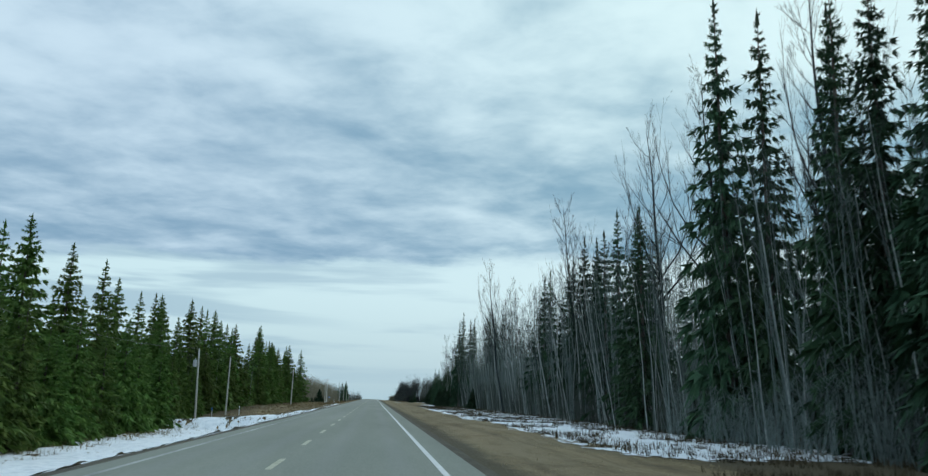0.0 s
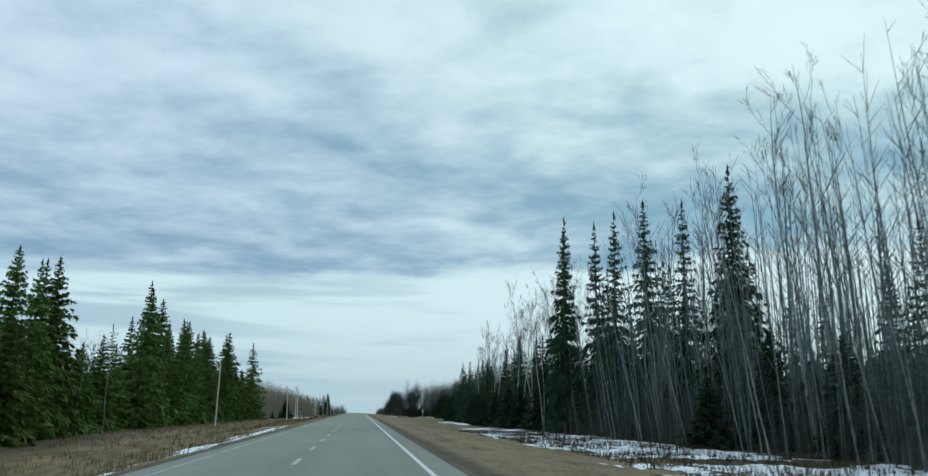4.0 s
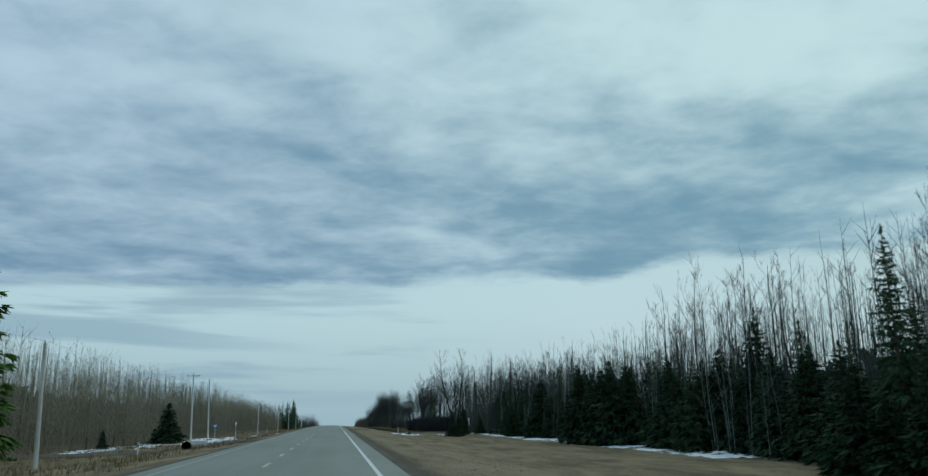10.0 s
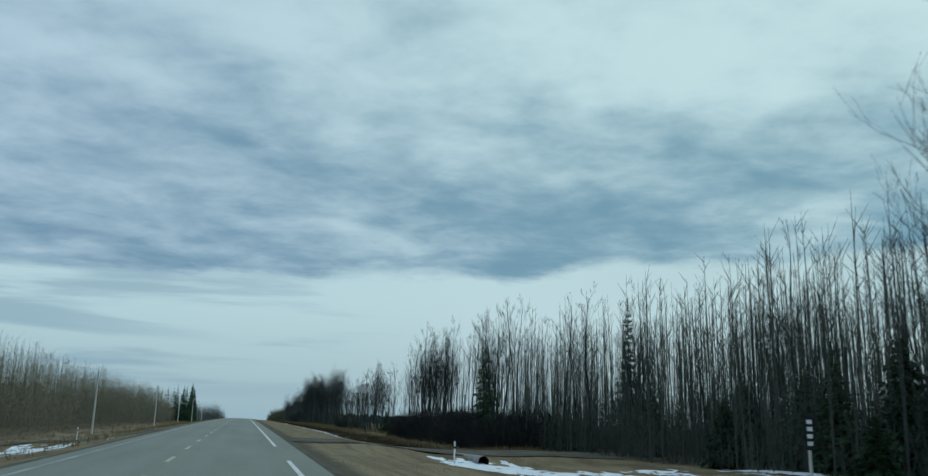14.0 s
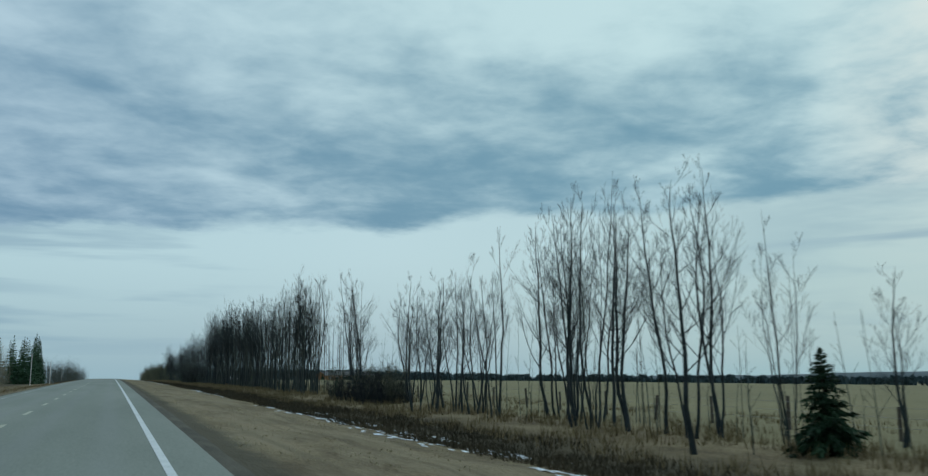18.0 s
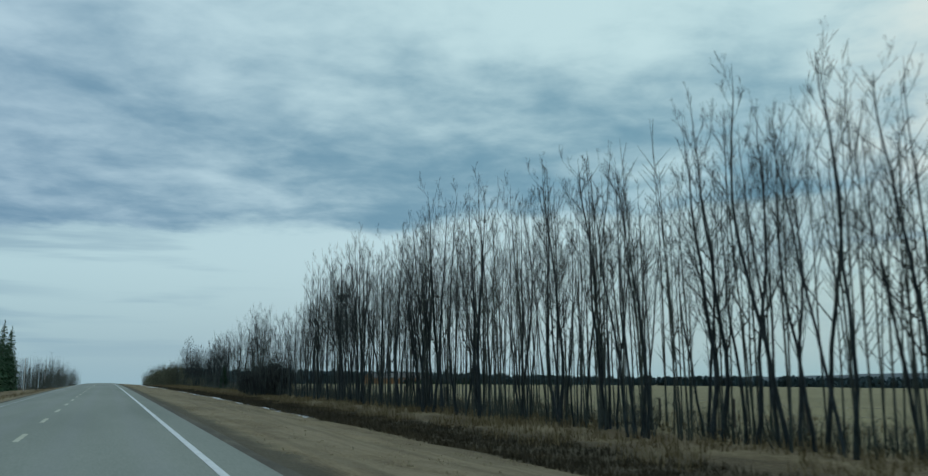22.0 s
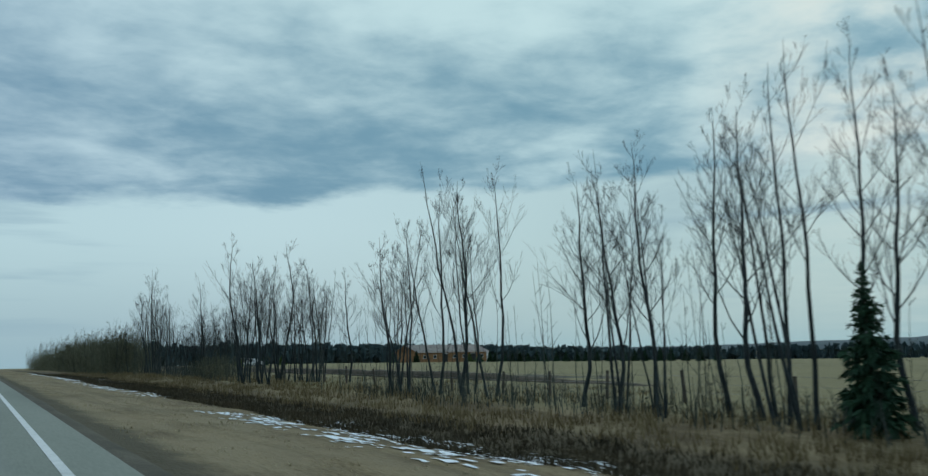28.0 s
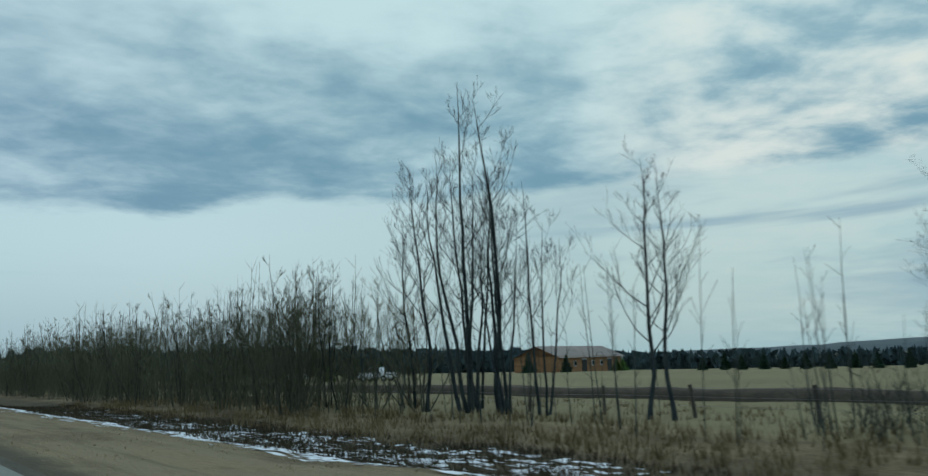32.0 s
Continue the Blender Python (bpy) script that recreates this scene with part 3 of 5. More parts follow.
BIRCHES = [tree_kind("bare_aspen", poplar_shapes(rng, 14.0, g, f, n, s, c), BIRCH_BARK, TWIGS, "bare_crown")
           for g, f, n, s, c in ((0.068, 0.45, 9, 0.6, 0.04), (0.060, 0.52, 8, 0.5, 0.05), (0.082, 0.38, 10, 0.75, 0.06), (0.052, 0.55, 7, 0.5, 0.03))]
FORKED = [tree_kind("bare_poplar", poplar_shapes(rng, 16.0, 0.15, 0.34, 24, 0.95, 0.12, True, 2), ASPEN_BARK, TWIGS, "bare_crown")]
WILLOWS = [tree_kind("bare_willow", poplar_shapes(rng, 7.0, 0.045, 0.14, n, 1.0, 0.10, False, q), OLIVE_BARK, OLIVE_TWIGS, "bare_crown")
           for n, q in ((40, 6), (44, 7), (36, 5))]
SNAGS = [tree_kind("bare_poplar", poplar_shapes(rng, 16.0, 0.17, 0.42, 24, 0.95, 0.10, True), ASPEN_BARK, TWIGS, "bare_crown")]
NOMINAL = {}
for kinds, tall in ((SPRUCES, 16.0), (GREENS, 16.0), (YOUNG, 6.0), (POPLARS, 14.0), (BIRCHES, 14.0), (SNAGS, 16.0), (FORKED, 16.0), (WILLOWS, 7.0)):
    for k in kinds:
        NOMINAL[k] = tall
USED = set()


def plant(kinds, x, y, tall, label, category, group, pick=None, wide=1.0, tip=0.0, lean=0.0):
    """Stands one tree of these kinds on the ground at x, y."""
    kind = kinds[rng.randrange(len(kinds)) if pick is None else pick]
    s = tall / NOMINAL[kind]
    w = s * wide * rng.uniform(0.92, 1.08)
    w = 0.3 * wide + 0.7 * w if s < 1 else w
    m = (Matrix.Translation((x, y, ground_at(x, y) - 0.05)) @ Matrix.Rotation(radians(-lean), 4, "Y") @ Euler((radians(tip * rng.uniform(-1, 1)), radians(tip * rng.uniform(-1, 1)), rng.uniform(0, 6.28))).to_matrix().to_4x4()
         @ Matrix.Diagonal((w, w, s, 1)))
    if kind in USED:
        ob = copy_thing(kind, m)
        ob.matrix_basis = m
    else:
        USED.add(kind)
        ob = kind
        ob.matrix_basis = m
    return tagged(ob, label, category, group)

# ---------------------------------------------------------------- single trees: distance across, distance along, height
RIGHT_SPRUCES_A = (
    (19, 43.7, 25.4), (20, 40.8, 23.5), (20, 30.9, 20.7), (20, 27.4, 20.3), (26, 44.5, 25.8), (24, 81.2, 21.1),
    (20, 63.3, 16.8), (25, 94.2, 20.8), (20.3, 87.6, 16.5), (20, 72, 16.9), (18.5, 57.2, 15.8), (24, 69.6, 17.2),
    (20, 96.5, 16.8), (24, 177.1, 20.4), (20, 100.5, 16.9), (22, 93.9, 18.1), (24, 90.5, 19.3), (21, 83.6, 18.7),
    (22, 156.2, 17.2), (18, 183.3, 18.7), (26, 174.3, 19.8), (20, 174.3, 18.4), (19, 187.7, 21.2), (20, 179.1, 18.7),
    (21, 220.6, 12.5), (22, 215.5, 10.5), (20, 201.1, 10.5), (22, 259.4, 11.7),
)
RIGHT_SPRUCES_B = (
    (25, 289.5, 13), (21, 209.5, 11.7), (24, 208.8, 10.9), (21, 231.7, 12.3), (24, 235.5, 13.7), (21, 224.6, 10.6),
    (23, 245.3, 11.8), (23, 269.9, 12.1), (24, 297.8, 10.9), (20, 265.2, 11.3), (20.5, 278.1, 10), (22, 293.6, 9.8),
    (22, 252, 10), (20, 243.3, 10.9), (19, 269.9, 11.3), (21, 289.6, 10.2), (22, 280.8, 8.4), (25, 283.9, 9),
    (21, 298.7, 9.6), (28.06, 323.1, 9.6), (25, 355.2, 7.7), (40, 462.6, 16.1), (26.84, 305.6, 8),
    (29.28, 352.7, 7.8), (26.5, 360.7, 8), (28.06, 341.6, 8.1), (40, 410.4, 12.9), (40, 398, 11.4),
)
RIGHT_SPRUCES_C = (
    (40, 418.4, 13.2), (21, 452.1, 9.9),
)
RIGHT_YOUNG = (
    (17.3, 150, 3.8), (26.84, 414.8, 5.3), (24.4, 325.4, 6.5), (24.4, 307.9, 6), (25.62, 367.5, 6.1),
    (26.23, 411.4, 5.8), (28.06, 393, 6.1), (26.84, 375.7, 5.4), (22.57, 340.8, 2.5), (25.62, 399, 5.5),
    (28.06, 397, 6.5), (17.4, 388.8, 1.5), (24.4, 385.5, 5), (23.18, 405.7, 2.7), (23.18, 380.6, 4.3),
)
LEFT_SPRUCES_A = (
    (-38, 88.2, 21.5), (-34, 83.6, 21.5), (-36, 100.5, 21.5), (-36, 112.5, 20.9), (-40, 133, 21.5),
    (-34, 122.2, 18.3), (-32, 129.4, 18), (-36, 167, 21.5), (-34, 171.3, 19.9), (-36, 205.5, 19.2),
    (-35, 257.8, 21.5), (-33, 317.4, 20.4), (-34, 135.2, 19.5), (-38, 149, 20.7), (-36, 156.3, 17.2),
    (-36, 197.7, 19.4), (-33, 195.6, 17.9), (-36, 242.2, 16.6), (-33.5, 244.7, 21.5), (-38, 183.7, 21.5),
    (-33, 175.4, 20), (-33, 201.5, 18.9), (-36, 283.3, 19.9), (-34, 300.6, 18.6), (-32, 238, 21.5), (-36, 269.3, 18),
    (-32, 264.3, 18.4), (-36, 306.8, 19.8),
)
LEFT_SPRUCES_B = (
    (-31.5, 310.6, 20.4), (-29.5, 344.1, 20.6), (-38, 277.2, 18.9), (-33, 268.5, 19.1), (-38, 304.4, 19.2),
    (-33, 272.2, 19), (-35, 291.2, 18.5), (-38, 314.7, 21.1), (-36, 342.5, 19.7), (-33, 925.4, 15.7),
    (-29, 873.5, 20.7), (-33, 872.1, 19.1), (-31, 918.7, 21.5),
)

for x, y, h in RIGHT_SPRUCES_A + RIGHT_SPRUCES_B + RIGHT_SPRUCES_C:
    plant(SPRUCES, x, y, h, "tall dark green spruce at the forest edge", "tree", "forest spruces", wide=0.78 if h > 17 or y > 430 else 1.0)
for x, y, h in RIGHT_YOUNG:
    plant(YOUNG[::2] if h < 4.5 else SPRUCES[:3], x, y, h, "small dark green spruce at the forest edge", "tree", "young spruces", wide=1.3)
for x, y, h in LEFT_SPRUCES_A + LEFT_SPRUCES_B:
    plant(GREENS if y < 350 else SPRUCES[:3], x, y, h, "tall full green spruce beyond the power line", "tree", "spruces beyond the power line", wide=1.12 if y < 300 else 1.3)

# bare trees along the forest edge and in the roadside belt: across, along, height
def belt(kinds, spots, label, group, wide=1.0, tip=1.5, lean=0.0):
    for x, y, h in spots:
        h *= 1.0 - 0.11 * ease(440.0, 450.0, y) - 0.05 * ease(700.0, 790.0, y) + 0.13 * ease(878.0, 888.0, y) + 0.06 * ease(638.0, 644.0, y) * ease(720.0, 700.0, y)
        plant(kinds, x, y, h, label, "tree", group, wide=wide, tip=tip, lean=(lean or (1.5 if y > 440 and x > 0 else 0.0)) * rng.uniform(0.3, 1.25))


def scatter(seed, count, xa, xb, ya, yb, ha, hb):
    r = random.Random(seed)
    return [(r.uniform(xa, xb), ya + (yb - ya) * (i + r.random()) / count, r.uniform(ha, hb)) for i in range(count)]


EDGE, BELT = "leafless pale-barked aspen at the forest edge", "leafless grey poplar in the roadside belt"
belt(SNAGS, ((21.1, 87.5, 23), (18.0, 118.0, 20.8)), "tall old leafless poplar with crooked limbs", "old poplars", 0.85, 1, 7)
belt(BIRCHES, scatter(29, 10, 19.2, 22.0, 184, 206, 14, 18.5), EDGE, "forest edge aspens", tip=3, lean=5)
belt(BIRCHES, scatter(1, 34, 17.8, 20.5, 22, 130, 11, 16), EDGE, "forest edge aspens", tip=4, lean=5)
belt(BIRCHES, scatter(20, 58, 17.3, 19.2, 26, 172, 9, 14), "pale slender aspen leaning towards the road", "leaning aspens", 0.55, 3, 11)
belt(BIRCHES, scatter(2, 26, 19.5, 23, 60, 175, 15, 19), EDGE, "forest edge aspens", tip=4)
belt(BIRCHES, scatter(3, 22, 18.5, 22, 185, 260, 12, 16.5), EDGE, "forest edge aspens", tip=3)
belt(BIRCHES[:2] + POPLARS, scatter(4, 32, 26.5, 34, 292, 345, 11, 14.5), EDGE, "forest edge aspens", tip=3)
belt(BIRCHES[:2] + POPLARS, scatter(36, 32, 26.5, 34, 345, 408, 8.5, 11.5), EDGE, "forest edge aspens", tip=3)
belt(POPLARS, scatter(5, 18, 25, 33, 396, 446, 11, 13.5), EDGE, "forest edge aspens")
belt(FORKED, ((16.9, 391.2, 12.2), (17.8, 393.6, 12.6)), "leafless poplar with wide crooked branches", "old poplars", 1.05)
belt(POPLARS, scatter(6, 8, 20.2, 24.2, 446.5, 462.5, 13, 15), BELT, "belt poplars")
belt(POPLARS, scatter(28, 9, 25, 29, 826, 836, 9, 13), BELT, "belt poplars")
belt(POPLARS, scatter(27, 12, 21, 25, 472, 484, 11, 15), BELT, "belt poplars", 0.9)
belt(POPLARS, scatter(7, 9, 20.7, 24.2, 467.5, 479.5, 13, 15), BELT, "belt poplars")
belt(POPLARS, ((23.7, 488.9, 14.2), (22.2, 486, 11.5), (22.7, 487.4, 12.4), (21.8, 490.9, 12.2), (22.4, 492.4, 12.8), (22.6, 494, 11), (22.4, 498.4, 8.5),
               (22.4, 509.2, 9.2), (24.9, 506.6, 6.9), (18.2, 509, 10.4), (24.2, 502.4, 6), (23.8, 546.9, 5), (22.2, 584.9, 7.2)), BELT, "belt poplars")
belt(POPLARS, scatter(8, 17, 20.2, 23.2, 511.5, 529.5, 10.5, 13), BELT, "belt poplars", 0.9)
belt(POPLARS, scatter(9, 11, 19.2, 21.7, 532, 542.5, 8.5, 10.5), BELT, "belt poplars")
belt(POPLARS, ((22.4, 565.7, 11.8), (22, 564, 9.5), (22.8, 567.6, 9), (23.7, 553.4, 10), (24.2, 555.9, 9), (23.6, 550.4, 9.5), (20.8, 559.4, 13), (20.5, 557.4, 12.2)), BELT, "belt poplars", 1.1)
belt(POPLARS, scatter(10, 48, 20.2, 22.4, 578.5, 641.5, 13, 15.8), BELT, "belt poplars", 0.9, 2)
belt(POPLARS, scatter(11, 44, 20.2, 22.8, 641.5, 691.5, 13.5, 16.2), BELT, "belt poplars", 0.9, 2)
belt(POPLARS, scatter(12, 9, 20.2, 23.2, 691.5, 705.5, 10, 12.5), BELT, "belt poplars")
belt(POPLARS, scatter(13, 17, 20.2, 23.2, 717.5, 743.5, 12, 15), BELT, "belt poplars", 0.9)
belt(POPLARS, scatter(14, 13, 21.2, 24.2, 766.5, 785.5, 11, 14.5), BELT, "belt poplars")
belt(POPLARS, ((24.5, 797, 16), (23, 795.4, 14), (23.4, 798.6, 13.6), (22.5, 800.8, 12.2), (22.2, 802, 12.6), (23, 803.4, 11.6), (24.4, 794.4, 14.6)), BELT, "belt poplars", 1.1)
belt(POPLARS, ((21.7, 831.7, 15.8), (24.4, 830.5, 15), (22.2, 829, 13), (22, 834, 13.8), (22.6, 835.4, 12), (23.2, 832.8, 14.6), (26.1, 825.9, 12), (26.8, 827, 11),
               (28.7, 824.5, 11.3), (22.8, 837.8, 11.2), (25.2, 828, 11.6), (21.2, 823.4, 11.4)), BELT, "belt poplars", 1.15)
belt(POPLARS, ((23.4, 855.9, 13.4), (23.2, 852.6, 9.6), (23.2, 849.9, 9.5), (25.4, 886, 10.8), (25, 884.4, 10), (23.2, 873, 7.4), (24.8, 896.4, 13),
               (25.2, 894.4, 12), (24.6, 899.9, 13), (26.6, 898.2, 13.6), (25.6, 902.4, 10.5), (25.2, 891.6, 11)), BELT, "belt poplars", 1.1)
belt(POPLARS[3:5], ((25.3, 897.6, 17.2), (25.8, 895.4, 15.5)), "leafless poplar on several stems by the fence", "belt poplars", 1.25, 1, 1)
belt(POPLARS, scatter(15, 22, 23.6, 29.2, 856.5, 873.0, 7.0, 9.8), BELT, "belt poplars", 1.25)
belt(POPLARS, scatter(16, 12, 22.2, 25.2, 905.5, 930, 7, 9.5), BELT, "belt poplars", 0.9)
belt(POPLARS, scatter(23, 16, 20.5, 27, 930, 990, 6, 8.5), BELT, "belt poplars", 0.9)
for x, y, h in scatter(37, 50, 19.0, 27.0, 900, 985, 5.5, 9.0) + scatter(38, 12, 21.0, 26.0, 838, 856, 2.0, 3.6) + scatter(39, 10, 20.0, 23.5, 548, 566, 2.4, 4.2):
    plant(WILLOWS, x, y, h, "bushy olive-grey leafless willow by the fence", "shrub", "roadside willows", wide=1.2, tip=3)
for x, y, h in scatter(24, 44, -33.5, -30.5, 62, 332, 8, 13):
    plant(GREENS, x, y, h, "full green spruce beyond the power line", "tree", "spruces beyond the power line", wide=1.2)
for x, y, h in scatter(25, 7, 22.6, 24.0, 337, 352, 4.5, 7.5):
    plant(YOUNG[::2], x, y, h, "bushy young green spruce at the edge of the clearing", "tree", "clearing spruces", wide=1.5)
for x, y, h in scatter(26, 17, -29.5, -26.8, 48, 121, 9, 13.5):
    plant(GREENS, x, y, h, "full green spruce behind the snowy verge", "tree", "spruces beyond the power line", wide=1.15)
for x, y, h in scatter(31, 34, 19.8, 24.0, 55, 182, 2.6, 6.0):
    plant(YOUNG[::2], x, y, h, "small dark spruce under the leaning aspens", "tree", "young spruces", wide=1.35)
for x, y, h in ((16.6, 391.4, 3.6), (18.6, 393.4, 4.4), (17.5, 390.0, 3.2)):
    plant(YOUNG[::2], x, y, h, "dark young spruce round two bare poplars", "tree", "young spruces", wide=0.95)
for x, y, h in scatter(32, 16, 25.0, 36.0, 393, 440, 3.5, 7.0):
    plant(YOUNG[::2], x, y, h, "dark young spruce at the end of the clearing", "tree", "clearing spruces", wide=1.4)
for x, y, h in ((18.6, 23.5, 20.0), (20.2, 26.0, 22.5), (19.4, 33.0, 21.0)):
    plant(SPRUCES, x, y, h, "tall dark green spruce at the forest edge", "tree", "forest spruces", wide=0.8)
belt(SNAGS, ((21.5, 36.0, 23), (20.6, 44.5, 21.0), (19.9, 58.5, 22.0)), "tall old leafless poplar with crooked limbs", "old poplars", 0.85, 1, 5)
for x, y, h in scatter(33, 9, -34.5, -30.0, 288, 342, 9, 13.5):
    plant(GREENS, x, y, h, "full green spruce beyond the power line", "tree", "spruces beyond the power line", wide=1.2)
for x, y, h in scatter(34, 20, 19.6, 24.5, 176, 214, 3.5, 9.0):
    plant(SPRUCES[:3], x, y, h, "dark green spruce under the tall aspens", "tree", "forest spruces", wide=1.2)
for x, y, h in scatter(35, 46, 18.6, 21.5, 186, 304, 2.6, 5.5):
    plant(YOUNG[::2], x, y, h, "dark young spruce along the forest edge", "tree", "young spruces", wide=1.6)
# close green wall of young spruce round the clearing
for x, y, h in scatter(21, 52, 24.2, 27.0, 312, 394, 3.4, 7.0):
    plant(YOUNG[::2], x + 0.04 * max(0.0, 335 - y), y, h, "bushy young green spruce at the edge of the clearing", "tree", "clearing spruces", wide=1.45)
for x, y, h in scatter(22, 26, 27.5, 31.0, 312, 405, 5.5, 9.0):
    plant(SPRUCES[:3], x, y, h, "dark green spruce behind the clearing", "tree", "clearing spruces", wide=1.25)
for x, y, h, w in ((20.9, 506.0, 3.3, 1.2), (21.6, 770.4, 4.8, 1.0), (21.5, 569.5, 2.1, 0.9)):
    plant(YOUNG[::2], x, y, h, "small dark green spruce among dry grass", "tree", "young spruces", wide=w)
plant(YOUNG, -26.1, 411.5, 6.4, "bushy dark green pine beside the farm approach", "tree", "young spruces", pick=0, wide=2.0)
plant(YOUNG, -27.0, 377.0, 2.4, "small dark green spruce on the verge", "tree", "young spruces", pick=0)
belt(BIRCHES, ((-32.0, 131.0, 10.0), (-31.5, 146.0, 11.0), (-31.5, 173.0, 12.0), (-31.0, 205.0, 11.0), (-30.5, 214.0, 12.0), (-31.0, 246.0, 10.0), (-30.0, 318.0, 11.0), (-30.4, 326.0, 12.0)),
     "leafless pale aspen among the spruces", "forest edge aspens", tip=6)
belt(BIRCHES, scatter(17, 16, -46, -38, 400, 560, 11, 14), "leafless aspen standing above the thicket", "thicket aspens")

# ---------------------------------------------------------------- woods behind, too many to count
def stem(shape, r, x, y, tall, thick, twigs, lean=0.04, bias=0.0):
    z = ground_at(x, y) - 0.1
    dx, dy = r.uniform(-lean, lean) - bias, r.uniform(-lean, lean)
    pts = [Vector((x + dx * tall * s + r.uniform(-0.06, 0.06), y + dy * tall * s + r.uniform(-0.06, 0.06), z + tall * s)) for s in (0.0, 0.4, 0.75, 1.0)]
    shape.tube(pts, [thick, thick * 0.75, thick * 0.45, 0.006], 3)
    for k in range(twigs):
        s = r.uniform(0.25, 0.98)
        i = 0 if s < 0.4 else 1 if s < 0.75 else 2
        lo, hi = ((0.0, 0.4), (0.4, 0.75), (0.75, 1.0))[i]
        at = pts[i].lerp(pts[i + 1], (s - lo) / (hi - lo))
        a = r.uniform(0, 6.28)
        long = tall * r.uniform(0.08, 0.20) * (1.15 - 0.6 * s)
        tip = at + Vector((math.cos(a) * 0.55, math.sin(a) * 0.55, r.uniform(0.5, 1.0))) * long
        shape.tube([at, tip], [thick * 0.35, 0.006], 3)


def thicket(name, seed, count, xa, xb, ya, yb, ha, hb, thick, twigs, mat, label, category="woods", lean=0.04, bias=0.0):
    r, shape = random.Random(seed), Shape()
    for _ in range(count):
        stem(shape, r, r.uniform(xa, xb), r.uniform(ya, yb), r.uniform(ha, hb), thick * r.uniform(0.7, 1.3), twigs, lean, bias)
    return tagged(new(name, shape.mesh(name, mat)), label, category, kind="stuff")


def brush(name, seed, count, xa, xb, ya, yb, ha, hb, mat, label, lean=0.2, wide=0.045, sprigs=13):
    """Low many-stemmed growth: crooked stems hung with fine sprigs."""
    r, shape = random.Random(seed), Shape()
    for _ in range(count):
        x, y, h = r.uniform(xa, xb), r.uniform(ya, yb), r.uniform(ha, hb)
        h *= 0.55 + 0.9 * (0.5 + 0.5 * noise.noise((x * 0.3, y * 0.16, seed)))
        p = Vector((x, y, ground_at(x, y) - 0.1))
        way = Vector((r.uniform(-lean, lean), r.uniform(-lean, lean), 1.0)) * h
        shape.tube([p, p + way * 0.55 + Vector((r.uniform(-0.1, 0.1), r.uniform(-0.1, 0.1), 0)), p + way], [0.022, 0.015, 0.005], 3)
        for k in range(round(sprigs * 1.4)):
            at = p + way * r.uniform(0.08, 0.95)
            long = r.uniform(0.3, 0.8) * min(h, 3.0) * 0.5 + 0.15
            a = r.uniform(0, 6.28)
            shape.spray(at, at + Vector((math.cos(a) * 0.7, math.sin(a) * 0.7, r.uniform(0.2, 1.0))) * long, 0.6 * wide * r.uniform(0.5, 1.2), Vector((r.uniform(-1, 1), r.uniform(-1, 1), 0.2)))
    return tagged(new(name, shape.mesh(name, mat, False)), label, "brush", kind="stuff")


thicket("aspen_woods", 30, 620, 17.8, 23.0, 18, 182, 8, 16, 0.04, 11, PALE_TWIGS, "pale thin leafless aspens along the forest edge", lean=0.07, bias=0.08)
thicket("aspen_woods", 31, 1150, 20.0, 46.0, 10, 180, 10, 17, 0.06, 12, PALE_TWIGS, "dense grey leafless aspen woods behind the forest edge")
thicket("aspen_woods", 32, 560, 23.0, 48.0, 180, 300, 10, 14.5, 0.055, 11, GREY_TWIGS, "dense grey leafless aspen woods behind the forest edge")
thicket("aspen_woods", 61, 500, 28.0, 55.0, 292, 350, 10, 14.5, 0.05, 11, GREY_TWIGS, "dense grey leafless aspen woods behind the forest edge")
thicket("aspen_woods", 33, 800, 28.0, 55.0, 350, 445, 8.5, 12.5, 0.05, 11, GREY_TWIGS, "dense grey leafless aspen woods behind the forest edge")
thicket("aspen_woods", 57, 190, 24.0, 28.0, 314, 396, 4, 11, 0.03, 10, PALE_TWIGS, "pale thin saplings among the young spruces", lean=0.12)
thicket("aspen_woods", 34, 900, 24.0, 46.0, 398, 484, 9, 13, 0.05, 11, GREY_TWIGS, "grey leafless aspens at the end of the woods")
thicket("brown_thicket", 35, 2900, -58.0, -35.0, 366, 850, 12.0, 15.5, 0.05, 9, BROWN_TWIGS, "dense brown leafless aspen thicket beyond the power line")
brush("brown_thicket", 36, 5200, -46.0, -34.0, 366, 850, 5.0, 10.5, BROWN_TWIGS, "low brown willow growth in front of the thicket", 0.05, 0.05, 11)
thicket("brown_thicket", 37, 300, -60.0, -38.0, 366, 850, 12.5, 16.0, 0.05, 10, BROWN_TWIGS, "tall thin aspens above the brown thicket")
thicket("grey_thicket", 38, 420, -60.0, -36.0, 120, 372, 8, 15, 0.05, 10, GREY_TWIGS, "grey leafless aspens among the spruces")
thicket("roadside_brush", 39, 1100, -34.0, -15.0, 880, 1200, 6, 12, 0.045, 8, GREY_TWIGS, "grey leafless brush along the far verge", lean=0.08)
# willow brush: low, many-stemmed
brush("willow_brush", 41, 2200, 17.8, 21.5, 48, 182, 1.2, 4.6, GREY_TWIGS, "low grey leafless brush under the forest edge", 0.16, 0.018)
brush("willow_brush", 62, 800, 16.6, 21.0, 15, 48, 1.0, 3.6, PALE_TWIGS, "pale wispy leafless brush in front of the tall spruces", 0.22, 0.016, 16)
brush("willow_brush", 42, 5000, 18.6, 30.0, 447, 492, 0.5, 3.2, BRUSH_SHADED, "dark leafless willow brush under the poplars", 0.22, 0.026, 22)
brush("willow_brush", 59, 2200, 24.0, 38.0, 396, 462, 1.0, 5.0, GREY_TWIGS, "grey undergrowth at the end of the woods", 0.2, 0.028, 14)
